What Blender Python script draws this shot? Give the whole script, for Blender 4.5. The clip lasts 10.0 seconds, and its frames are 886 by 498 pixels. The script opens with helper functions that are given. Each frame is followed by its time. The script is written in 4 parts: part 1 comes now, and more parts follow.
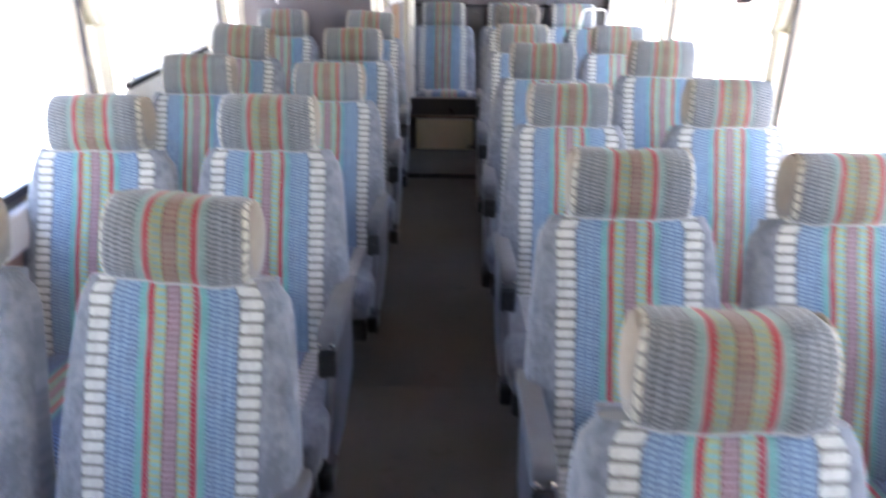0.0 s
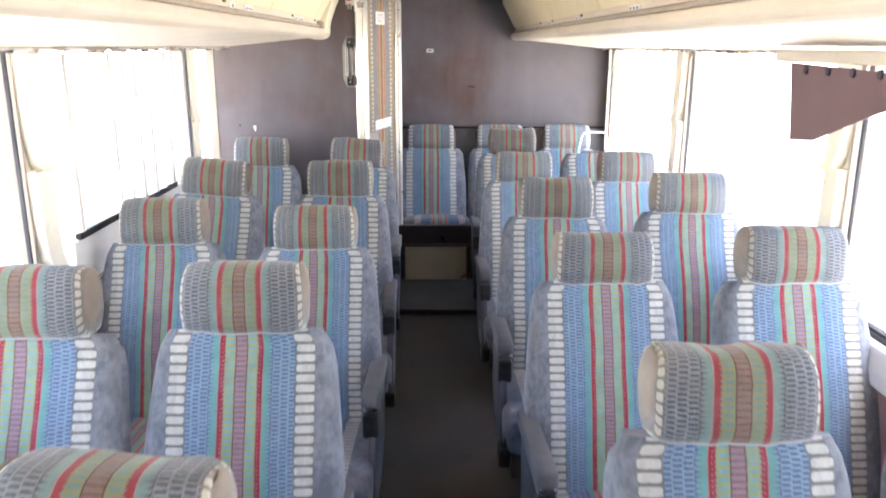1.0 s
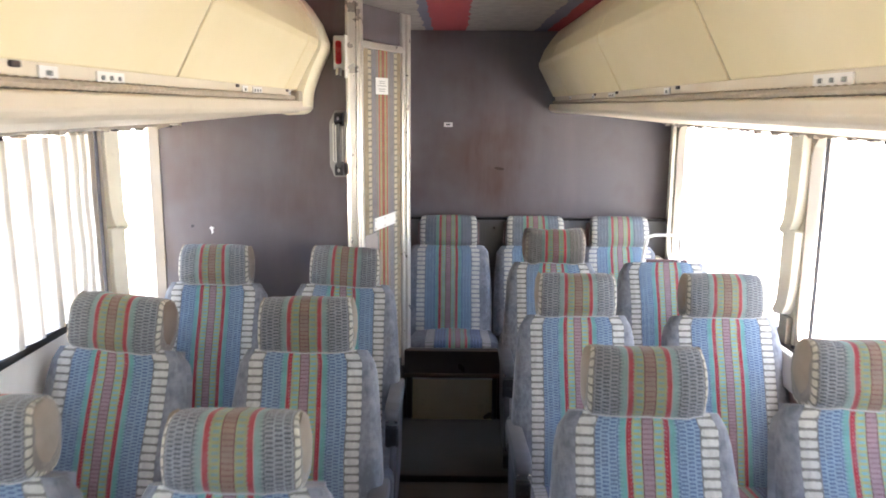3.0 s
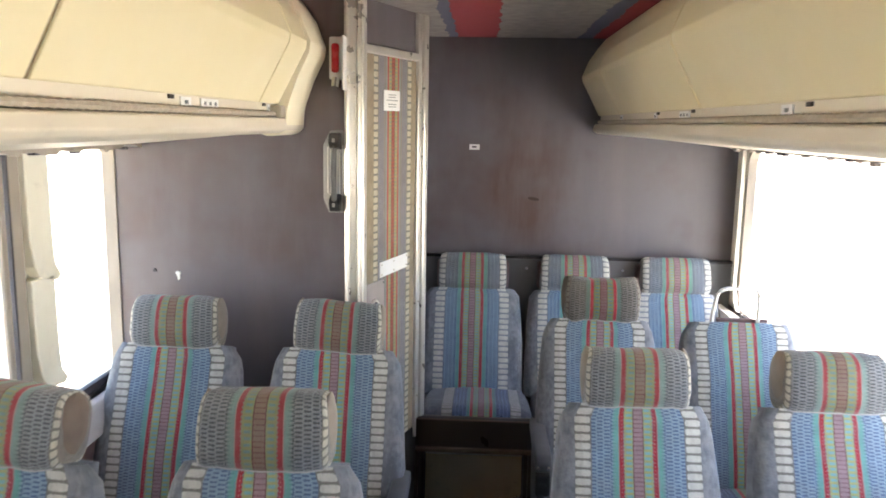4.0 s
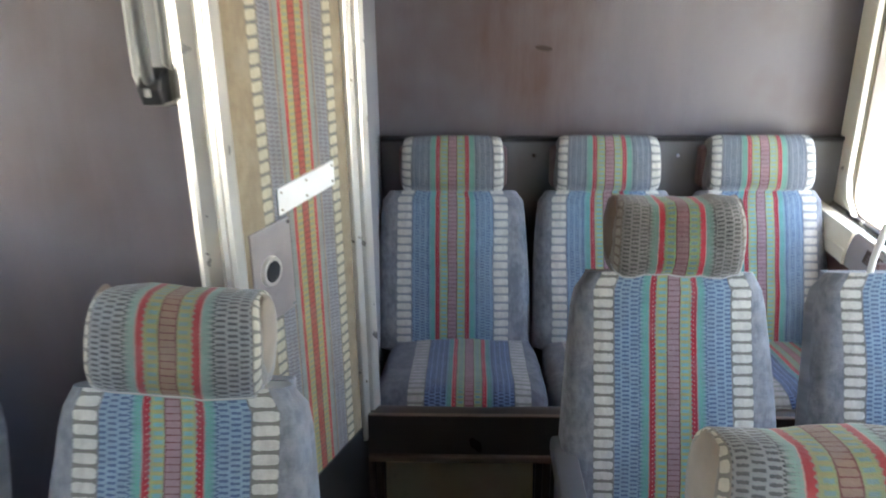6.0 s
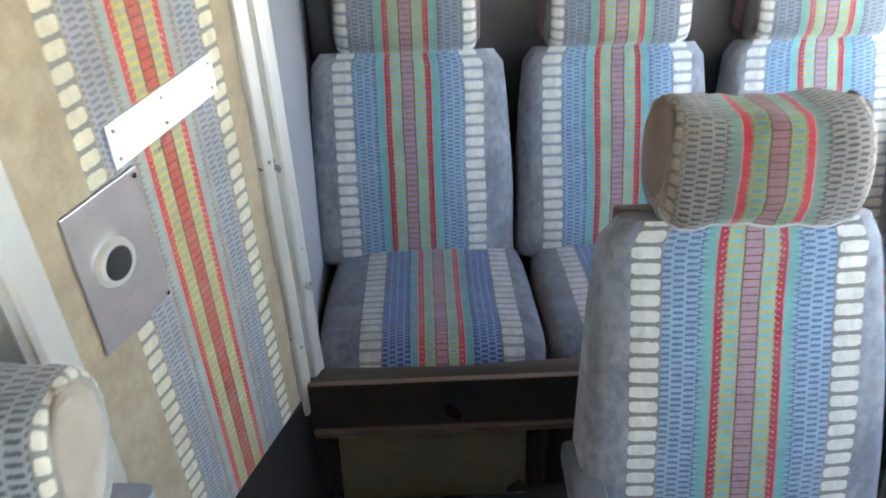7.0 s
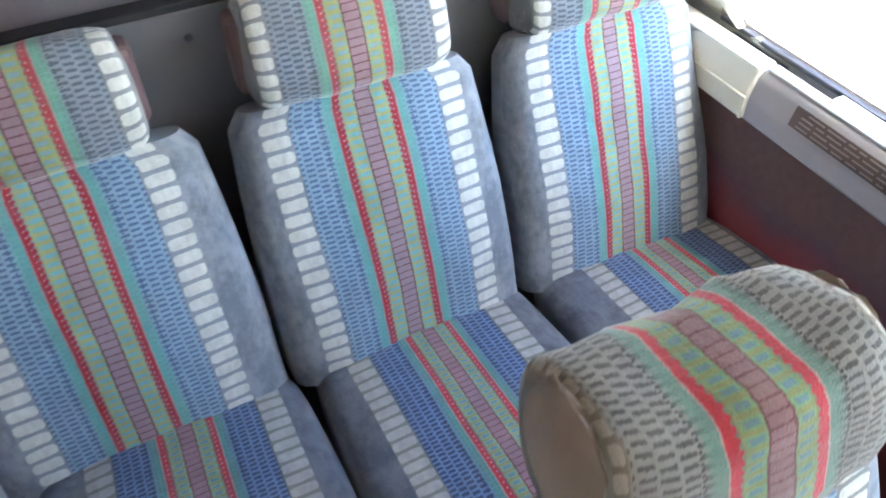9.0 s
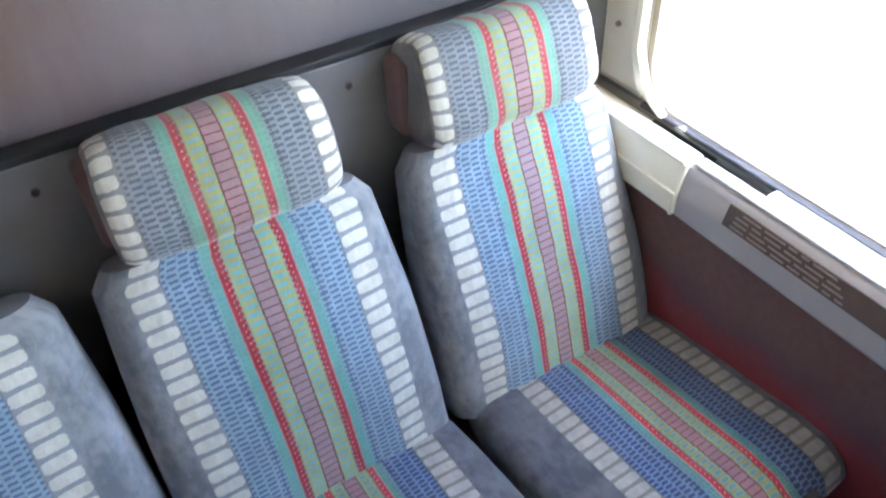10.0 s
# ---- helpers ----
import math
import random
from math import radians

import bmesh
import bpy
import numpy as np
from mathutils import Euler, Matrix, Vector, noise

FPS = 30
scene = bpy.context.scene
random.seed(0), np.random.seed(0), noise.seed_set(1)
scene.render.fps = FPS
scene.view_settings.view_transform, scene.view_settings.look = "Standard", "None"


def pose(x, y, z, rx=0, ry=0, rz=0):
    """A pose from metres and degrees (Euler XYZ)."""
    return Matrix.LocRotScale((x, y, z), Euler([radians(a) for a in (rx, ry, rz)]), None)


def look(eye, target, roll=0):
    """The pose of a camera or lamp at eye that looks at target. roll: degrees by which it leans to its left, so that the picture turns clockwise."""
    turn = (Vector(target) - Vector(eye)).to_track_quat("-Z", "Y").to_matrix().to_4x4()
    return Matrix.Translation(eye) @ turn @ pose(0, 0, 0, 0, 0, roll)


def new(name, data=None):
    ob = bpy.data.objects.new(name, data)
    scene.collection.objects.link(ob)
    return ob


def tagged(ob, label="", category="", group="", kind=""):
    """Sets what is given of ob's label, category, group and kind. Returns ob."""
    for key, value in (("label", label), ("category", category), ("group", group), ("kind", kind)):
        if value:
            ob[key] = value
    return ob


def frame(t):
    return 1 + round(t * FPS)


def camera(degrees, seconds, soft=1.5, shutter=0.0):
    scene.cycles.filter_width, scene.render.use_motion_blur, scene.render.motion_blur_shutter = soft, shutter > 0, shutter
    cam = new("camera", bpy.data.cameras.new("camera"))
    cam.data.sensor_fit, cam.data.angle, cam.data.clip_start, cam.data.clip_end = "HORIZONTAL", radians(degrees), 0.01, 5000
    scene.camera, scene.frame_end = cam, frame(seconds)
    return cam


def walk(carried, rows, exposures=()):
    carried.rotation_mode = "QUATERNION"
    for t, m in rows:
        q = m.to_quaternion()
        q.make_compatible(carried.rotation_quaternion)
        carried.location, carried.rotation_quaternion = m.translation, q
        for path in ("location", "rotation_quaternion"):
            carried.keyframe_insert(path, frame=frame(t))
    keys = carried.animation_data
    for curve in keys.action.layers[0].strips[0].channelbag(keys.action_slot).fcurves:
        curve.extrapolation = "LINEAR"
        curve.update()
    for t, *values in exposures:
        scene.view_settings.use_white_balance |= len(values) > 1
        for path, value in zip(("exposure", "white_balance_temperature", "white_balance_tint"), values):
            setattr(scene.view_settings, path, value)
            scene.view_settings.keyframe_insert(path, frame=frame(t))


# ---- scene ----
cam = camera(59.4, 10.0, soft=1.7, shutter=0.35)
PATH = [
    (0, (0.053, -0.044, 1.521), (0.03, 1.805, 0.759), 0.7),
    (0.2, (0.024, 0.036, 1.528), (-0.115, 1.909, 0.839), 0.0),
    (0.5, (-0.008, 0.17, 1.524), (-0.114, 2.056, 0.866), 1.6),
    (1, (-0.047, 0.405, 1.556), (-0.011, 2.34, 1.049), 0.2),
    (1.5, (-0.02, 0.642, 1.56), (-0.012, 2.585, 1.087), 0.3),
    (2, (0.036, 0.897, 1.587), (-0.05, 2.848, 1.157), 0.2),
    (2.5, (0.003, 1.177, 1.575), (-0.053, 3.135, 1.171), 1.0),
    (2.7, (-0.025, 1.3, 1.591), (-0.042, 3.265, 1.217), 0.5),
    (3.8, (0.008, 1.971, 1.631), (-0.07, 3.94, 1.286), 0.7),
    (4, (0.002, 2.092, 1.624), (-0.096, 4.064, 1.305), 1.0),
    (4.5, (-0.041, 2.411, 1.616), (-0.049, 4.386, 1.301), 2.0),
    (5, (-0.055, 2.689, 1.608), (-0.035, 4.658, 1.259), 1.2),
    (5.5, (0.004, 2.991, 1.605), (-0.098, 4.961, 1.275), 0.2),
    (6, (0.015, 3.275, 1.563), (-0.051, 5.141, 0.846), -0.6),
    (6.2, (-0.004, 3.409, 1.555), (0.059, 5.256, 0.79), 1.6),
    (7.3, (0.019, 4.007, 1.517), (0.049, 5.546, 0.24), -2.9),
    (7.5, (0.029, 4.093, 1.523), (0.12, 5.604, 0.216), -2.6),
    (8, (0.008, 4.308, 1.529), (0.406, 5.743, 0.194), -0.2),
    (8.5, (0.022, 4.429, 1.547), (0.66, 5.742, 0.18), 1.8),
    (9, (0.103, 4.514, 1.543), (0.708, 5.795, 0.131), -1.5),
    (9.5, (0.215, 4.603, 1.552), (0.859, 5.848, 0.125), -3.7),
    (10, (0.26, 4.652, 1.554), (0.991, 5.938, 0.208), -3.2),
]
EXPOSURES = [(0.0, 3.92, 5980, 25), (0.5, 4.0, 6080, 24), (1.0, 4.03, 6180, 25), (1.6, 3.85, 6340, 24), (2.5, 3.68, 6340, 24), (4.5, 3.54, 6400, 19), (5.5, 3.60, 6340, 18),
             (6.1, 3.68, 6040, 15), (6.6, 4.06, 6040, 14), (7.3, 4.36, 5820, 13), (8.3, 4.45, 5760, 13), (9.5, 4.45, 5780, 13), (10.0, 4.28, 5810, 15)]
walk(cam, [(t, look(eye, target, roll)) for t, eye, target, roll in PATH], EXPOSURES)

# ---- daylight ----
world = bpy.data.worlds.new("daylight")
scene.world = world
world.use_nodes = True
wn = world.node_tree.nodes
sky = wn.new("ShaderNodeTexSky")
sky.sky_type = "NISHITA"
sky.sun_disc = False
sky.sun_elevation = radians(61)
sky.sun_rotation = radians(167)
sky.air_density, sky.dust_density = 1.4, 0.8
wn["Background"].inputs["Strength"].default_value = 0.15
world.node_tree.links.new(sky.outputs[0], wn["Background"].inputs[0])

sun = new("sun", bpy.data.lights.new("sun", "SUN"))
sun.data.energy, sun.data.angle, sun.data.color = 4.0, radians(0.6), (1.0, 0.95, 0.88)
sun.matrix_world = look((1.15, -5.0, 9.3), (0, 0, 0))

# ---- materials ----
def lin(h):
    """Linear colour from an sRGB hex string."""
    c = [int(h[i:i + 2], 16) / 255 for i in (0, 2, 4)]
    return [v / 12.92 if v <= 0.04045 else ((v + 0.055) / 1.055) ** 2.4 for v in c] + [1.0]


class Shader:
    """A node material with short calls for arithmetic."""

    def __init__(self, name, rough=0.6, metal=0.0):
        self.mat = bpy.data.materials.new(name)
        self.mat.use_nodes = True
        self.t = self.mat.node_tree
        self.bsdf = self.t.nodes["Principled BSDF"]
        self.bsdf.inputs["Roughness"].default_value = rough
        self.bsdf.inputs["Metallic"].default_value = metal

    def put(self, socket, v):
        if isinstance(v, bpy.types.NodeSocket):
            self.t.links.new(v, socket)
        else:
            socket.default_value = v

    def m(self, op, a, b=0.0, c=0.0):
        n = self.t.nodes.new("ShaderNodeMath")
        n.operation = op
        for k, v in enumerate((a, b, c)):
            self.put(n.inputs[k], v)
        return n.outputs[0]

    def between(self, a, lo, hi):
        return self.m("MULTIPLY", self.m("GREATER_THAN", a, lo), self.m("LESS_THAN", a, hi))

    def mix(self, fac, a, b):
        n = self.t.nodes.new("ShaderNodeMix")
        n.data_type = "RGBA"
        self.put(n.inputs["Factor"], fac)
        self.put(n.inputs["A"], a)
        self.put(n.inputs["B"], b)
        return n.outputs["Result"]

    def coords(self, kind="Object"):
        return self.t.nodes.new("ShaderNodeTexCoord").outputs[kind]

    def noise(self, scale, detail=3.0, where=None, stretch=None, rough=0.55):
        src = where if where is not None else self.coords()
        if stretch:
            mp = self.t.nodes.new("ShaderNodeMapping")
            mp.inputs["Scale"].default_value = stretch
            self.t.links.new(src, mp.inputs["Vector"])
            src = mp.outputs[0]
        n = self.t.nodes.new("ShaderNodeTexNoise")
        n.inputs["Scale"].default_value = scale
        n.inputs["Detail"].default_value = detail
        n.inputs["Roughness"].default_value = rough
        self.t.links.new(src, n.inputs["Vector"])
        return n.outputs["Fac"]

    def ramp(self, fac, lo, hi):
        return self.m("MINIMUM", self.m("MAXIMUM", self.m("DIVIDE", self.m("SUBTRACT", fac, lo), hi - lo), 0.0), 1.0)

    def bump(self, height, strength=0.3, distance=0.002):
        n = self.t.nodes.new("ShaderNodeBump")
        n.inputs["Strength"].default_value = strength
        n.inputs["Distance"].default_value = distance
        self.put(n.inputs["Height"], height)
        self.t.links.new(n.outputs[0], self.bsdf.inputs["Normal"])

    def color(self, v):
        self.put(self.bsdf.inputs["Base Color"], v)
        return self

    def random(self):
        return self.t.nodes.new("ShaderNodeObjectInfo").outputs["Random"]


def plain(name, hexa, hexb, rough=0.6, metal=0.0, scale=6.0, grain=0.0, grain_scale=250.0, spots=0.0):
    """A surface that varies between two tones, with fine grain and some stains."""
    s = Shader(name, rough, metal)
    c = s.mix(s.ramp(s.noise(scale, 4), 0.3, 0.7), lin(hexa), lin(hexb))
    if spots:
        dark = [v * 0.45 for v in lin(hexa)[:3]] + [1.0]
        c = s.mix(s.m("MULTIPLY", s.ramp(s.noise(scale * 3.1, 6, rough=0.7), 0.58, 0.72), spots), c, dark)
    s.color(c)
    g = s.noise(grain_scale, 2)
    if grain:
        s.bump(g, grain, 0.001)
    s.put(s.bsdf.inputs["Roughness"], s.m("ADD", s.m("MULTIPLY", s.noise(scale * 2, 3), 0.16), rough - 0.08))
    return s.mat


def moquette(name, edge0, edge1, field, dash, teal, grey, grey2, band="A3BE96", worn=0.25, red="D2283F", mauve="B68E9C", scale=1.0, dotted=1.0, white="D9DAD2", fleck="C3BE62", blue="6FA3B4", gap="74746F", pile=0.5, fuzz=0.0011, pitch=0.0207, inner=1.02, thick=0.23):
    """Striped seat fabric; the pattern runs along v and is mirrored about u = 0 (metres)."""
    s = Shader(name, 0.9)
    uv = s.coords("UV")
    sep = s.t.nodes.new("ShaderNodeSeparateXYZ")
    s.t.links.new(uv, sep.inputs[0])
    u, v = sep.outputs[0], sep.outputs[1]
    # frayed pile shifts the threads a little
    u = s.m("ADD", u, s.m("MULTIPLY", s.m("SUBTRACT", s.noise(380, 3, uv), 0.5), fuzz * 4))
    v = s.m("ADD", v, s.m("MULTIPLY", s.m("SUBTRACT", s.noise(330, 3, uv, (1.1, 1, 1)), 0.5), fuzz * 4))
    a = s.m("MULTIPLY", s.m("ABSOLUTE", u), 1.0 / scale)
    fr = lambda x, p, o=0.0: s.m("FRACT", s.m("ADD", s.m("DIVIDE", x, p), 50.0 + o))
    off = lambda x: s.m("ABSOLUTE", s.m("SUBTRACT", x, 0.5))
    # plush border
    n1, n2 = s.noise(14, 5, uv), s.noise(90, 4, uv, (1, 0.5, 1))
    col = s.mix(s.ramp(s.m("ADD", s.m("MULTIPLY", n1, 0.6), s.m("MULTIPLY", n2, 0.4)), 0.42, 0.58), lin(grey), lin(grey2))
    # white blocks with rounded outer ends
    mid, half = (edge0 + edge1) / 2, (edge1 - edge0) / 2
    du = s.m("DIVIDE", s.m("ABSOLUTE", s.m("SUBTRACT", a, mid)), half)
    dv = s.m("DIVIDE", off(fr(v, pitch)), 0.365)
    block = s.m("LESS_THAN", s.m("ADD", s.m("POWER", du, 5.0), s.m("POWER", dv, 5.0)), 1.0)
    col = s.mix(s.between(a, edge0 - 0.001, edge1), col, lin(gap))
    col = s.mix(block, col, s.mix(s.ramp(n2, 0.35, 0.7), lin(white), [x * 0.84 for x in lin(white)[:3]] + [1.0]))
    # woven field of short dashes
    w = 0.0158
    cell = s.m("FLOOR", s.m("DIVIDE", a, w))
    shift = s.m("MULTIPLY", s.m("MODULO", cell, 2.0), 0.5)
    dy = off(s.m("FRACT", s.m("ADD", s.m("ADD", s.m("DIVIDE", v, 0.0084), 50.0), shift)))
    dx = off(fr(a, w))
    dashed = s.m("MULTIPLY", s.m("LESS_THAN", dy, thick), s.m("LESS_THAN", dx, 0.41))
    base = s.mix(s.ramp(n2, 0.3, 0.7), lin(field), [x * 1.18 for x in lin(field)[:3]] + [1.0])
    fieldc = s.mix(s.m("MULTIPLY", dashed, 0.85), base, lin(dash))
    col = s.mix(s.between(a, 0.0605, edge0 - 0.003), col, fieldc)
    a = s.m("DIVIDE", a, inner)
    # teal stripe with a dotted rim
    weft = s.m("MULTIPLY", s.m("LESS_THAN", off(fr(v, 0.0042)), 0.22), s.m("LESS_THAN", off(fr(a, 0.0055)), 0.36))
    tealc = s.mix(s.m("MULTIPLY", weft, 0.55), lin(teal), fieldc)
    col = s.mix(s.between(a, 0.044, 0.0600), col, s.mix(s.ramp(a, 0.052, 0.0605), tealc, fieldc))
    dots = s.m("MULTIPLY", s.between(a, 0.0595, 0.0625), s.m("LESS_THAN", off(fr(v, 0.0046)), 0.25))
    col = s.mix(dots, col, lin(dash))
    col = s.mix(s.between(a, 0.0425, 0.0440), col, lin("A88480"))
    # green band with blue and yellow flecks
    col = s.mix(s.between(a, 0.011, 0.031), col, lin(band))
    f = off(fr(v, 0.0125))
    yel = s.m("MULTIPLY", s.between(a, 0.0125, 0.031), s.m("LESS_THAN", f, 0.17))
    col = s.mix(s.m("MULTIPLY", yel, 0.75), col, lin(fleck))
    blu = s.m("MULTIPLY", s.between(a, 0.0155, 0.0265), s.m("GREATER_THAN", f, 0.30))
    col = s.mix(s.m("MULTIPLY", blu, 0.9), col, lin(blue))
    zig = s.m("MULTIPLY", s.between(s.m("ADD", a, s.m("MULTIPLY", s.m("SINE", s.m("MULTIPLY", v, 2 * math.pi / 0.0062)), 0.0011)), 0.0285, 0.0325), 0.35)
    col = s.mix(zig, col, lin(fleck))
    # red braid with a wavy inner edge and pale dots
    wave = s.m("MULTIPLY", s.m("SINE", s.m("MULTIPLY", v, 2 * math.pi / 0.0088)), 0.0014)
    braid = s.m("MULTIPLY", s.m("GREATER_THAN", s.m("ADD", a, wave), 0.0328), s.m("LESS_THAN", a, 0.0422))
    col = s.mix(braid, col, s.mix(s.ramp(n2, 0.3, 0.7), lin(red), [x * 0.82 for x in lin(red)[:3]] + [1.0]))
    pd = s.m("ADD", s.m("POWER", s.m("MULTIPLY", off(fr(v, 0.0088)), 0.0088), 2.0), s.m("POWER", s.m("SUBTRACT", a, 0.0368), 2.0))
    col = s.mix(s.m("MULTIPLY", s.m("LESS_THAN", pd, 0.0000013), 0.45 * dotted), col, lin("F0C8C0"))
    # mauve ladder
    col = s.mix(s.m("LESS_THAN", a, 0.0118), col, lin(mauve))
    rung = s.m("MAXIMUM", s.between(a, 0.0100, 0.0122), s.m("MULTIPLY", s.m("LESS_THAN", a, 0.0118), s.m("LESS_THAN", off(fr(v, pitch * 0.5)), 0.08)))
    col = s.mix(s.m("MULTIPLY", rung, 0.85), col, lin("5E2C30"))
    # matted pile and wear
    n3 = s.noise(46, 5, uv, (1, 0.35, 1), 0.7)
    col = s.mix(s.m("MULTIPLY", s.ramp(n3, 0.42, 0.66), 0.20), col, lin(grey))
    col = s.mix(s.m("MULTIPLY", s.ramp(s.noise(5.5, 3, uv), 0.5, 0.72), 0.22), col, [x * 0.55 for x in lin(grey)[:3]] + [1.0])
    col = s.mix(s.m("MULTIPLY", s.ramp(n1, 0.5, 0.75), worn), col, lin("8E9094"))
    blot = s.m("ADD", s.m("MULTIPLY", s.noise(24, 5, uv, None, 0.7), 0.5), 0.75)
    hs = s.t.nodes.new("ShaderNodeHueSaturation")
    s.put(hs.inputs["Color"], col)
    s.put(hs.inputs["Value"], s.m("MULTIPLY", blot, s.m("ADD", s.m("MULTIPLY", s.random(), 0.14), 0.93)))
    s.color(hs.outputs[0])
    s.bsdf.inputs["Sheen Weight"].default_value = 0.2
    s.bsdf.inputs["Sheen Roughness"].default_value = 0.6
    s.bsdf.inputs["Specular IOR Level"].default_value = 0.15
    crease = s.m("ADD", s.m("MULTIPLY", s.noise(16, 3, uv, (1, 1.6, 1)), 5.0), s.m("MULTIPLY", n3, 1.5))
    s.bump(s.m("ADD", s.m("ADD", s.m("ADD", s.noise(420, 2, uv), crease), s.m("MULTIPLY", block, 0.5)), s.m("MULTIPLY", dashed, -0.6)), pile, 0.0012)
    return s.mat


M = {}
CLOTH = dict(field="7C94AA", dash="42577F", teal="62A098", grey="6A707A", grey2="888D96", band="86A48C", red="A02A3A", mauve="947C86", white="CACBC6", fleck="A4A064", blue="6EA6B6")
M["seat"] = moquette("seat_moquette", 0.109, 0.1445, worn=0.18, scale=1.04, **CLOTH)
M["head"] = moquette("headrest_moquette", 0.117, 0.136, "7C8186", "373C43", "74908A", "72706E", "868078", band="788868", worn=0.2, red="9A3840", mauve="7E695E", scale=1.04, dotted=0.0, white="C2BEB0", fleck="8A8660", blue="66848A")
# Dustier headrest cloth, also darkened for the shadow on the last aisle headrest.
M["dusty_shaded_head"] = moquette("dusty_shaded_headrest_moquette", 0.117, 0.132, "787672", "3C3A38", "5E8074", "6C665F", "7E766E", band="6E8C68", worn=0.15, red="B02C3C", mauve="7E5E62", scale=1.0, dotted=0.0, white="938C82", fleck="7E7E4C", blue="5A7884", gap="6A5E54", pile=0.8, fuzz=0.0012)
M["bench"] = moquette("bench_moquette", 0.120, 0.161, worn=0.12, gap="848A94", pitch=0.024, inner=1.15, **CLOTH)
M["bench_head"] = moquette("bench_headrest_moquette", 0.120, 0.157, "7A828C", "4A525E", "6CA28C", "6A6A6E", "848380", band="869E7A", worn=0.2, red="A84248", mauve="96767E", white="D0CFC6", fleck="A09C5C", blue="7C9CA8", gap="848688", pitch=0.024, inner=1.12)
# Backrest cloth in deeper, less faded colours, darkened because the cushions lie in shade.
M["cushion"] = moquette("shaded_cushion_moquette", 0.126, 0.170, "5A6E94", "1E2A4C", "56867F", "484C58", "5E616C", band="7C9478", worn=0.1, red="A82A3A", mauve="876672", white="A29F9E", fleck="7E8058", blue="567E8E", scale=0.88, pitch=0.0222, inner=1.12, thick=0.31)
M["door"] = moquette("door_moquette", 0.103, 0.130, "83848C", "5C5E66", "8A948A", "8C7E68", "9A8D74", worn=0.2, mauve="A24A3C", red="B4343A", band="92966A", white="C6BEA6", fleck="B0A05C", blue="869080", pitch=0.0235, inner=0.93)
M["plush"] = plain("grey_plush", "757C8A", "8A8F9C", 0.95, scale=18, grain=0.4)
M["cap"] = plain("faded_plush", "877E74", "998F84", 0.95, scale=16, grain=0.5)
# Dusty plush, browned for the shaded ends and shell of the last aisle seat.
M["dusty_shaded_cap"] = plain("dusty_shaded_plush", "6E6056", "82746A", 0.95, scale=14, grain=0.7)
M["piping"] = plain("pale_piping", "A2A3A4", "B0B1B1", 0.9, scale=30)
M["arm"] = plain("slate_plastic", "55575C", "626469", 0.5, scale=20, grain=0.1)
M["side"] = plain("dark_slate_plastic", "3A3A42", "46464E", 0.5, scale=20, grain=0.1)
M["black"] = plain("black_plastic", "1B1B1E", "2A2A2D", 0.5, scale=20)
M["lockmetal"] = plain("scratched_lock_metal", "A29A9A", "B2AAA8", 0.35, 0.5, scale=12, grain=0.1, spots=0.3)
M["zinc"] = plain("cast_zinc", "8E8D8A", "A09F9B", 0.4, 0.6, scale=14, grain=0.1)
M["grip"] = plain("grip_rubber", "4A4B4A", "5A5B59", 0.5, scale=30)
M["chrome"] = plain("chrome", "C8CACC", "E4E4E4", 0.18, 1.0)
M["alu"] = plain("brushed_aluminium", "D8D5CE", "E8E5DE", 0.30, 0.6, scale=9)
M["frame"] = plain("dark_steel", "3A3838", "4C4A4A", 0.5, 0.6, scale=10)
M["floor"] = plain("rubber_floor", "454443", "514F4E", 0.75, scale=5, grain=0.3, grain_scale=120, spots=0.4)
M["platform"] = plain("carpet_floor", "404242", "4B4C4B", 0.85, scale=8, grain=0.4, grain_scale=300)
M["seam"] = plain("brown_seam", "6E5F40", "7E6E4C", 0.8)
M["cream"] = plain("cream_plastic", "E9DCB0", "F1E6C4", 0.45, scale=2.5, grain=0.06)
M["cap_cream"] = plain("pale_cream_plastic", "EDE4C4", "F4ECD2", 0.4, scale=2.5, grain=0.05)
M["rail"] = plain("pale_grey_plastic", "D8CEBA", "E1D8C6", 0.5, scale=4, spots=0.15)
M["ivory"] = plain("ivory_trim", "ECE7D4", "F5F2E4", 0.5, scale=5, spots=0.25)
M["tube"] = plain("ribbed_hose", "A99F8E", "B8AE9C", 0.6, scale=30)
M["white"] = plain("white_sticker", "E8E8E6", "F2F2F0", 0.5, scale=12)
M["symbol"] = plain("grey_symbol_print", "6C7276", "7C8284", 0.6)
M["ink"] = plain("dark_print", "34343A", "45454C", 0.6)
M["brownplate"] = plain("brown_plate", "352D2A", "413733", 0.5, scale=10)
M["apron"] = plain("glossy_brown_vinyl", "2E2725", "3A322E", 0.3, scale=5)
M["signplate"] = plain("brown_printed_strip", "584A48", "64554F", 0.5, scale=10)
M["sill"] = plain("grey_sill", "ACA9AE", "BAB7BA", 0.5, scale=5, grain=0.12, spots=0.2)
M["gasket"] = plain("grey_rubber", "A0978A", "AEA597", 0.6)
M["redlens"] = plain("red_lens", "B4202C", "C83038", 0.25)
M["panel"] = plain("pale_gloss_panel", "86868C", "94949B", 0.4, scale=3)
M["board"] = plain("blue_grey_board", "6C6D70", "797A7D", 0.6, scale=5, grain=0.1, spots=0.15)
M["flap"] = plain("mauve_vinyl", "6A5458", "76605F", 0.6, scale=5, grain=0.2)
M["box"] = plain("box_panel", "D2C6A4", "DFD4B6", 0.30, 1.0, scale=4, spots=0.35)
M["wood"] = plain("tan_edge_trim", "5A4A3E", "675548", 0.6, scale=12)
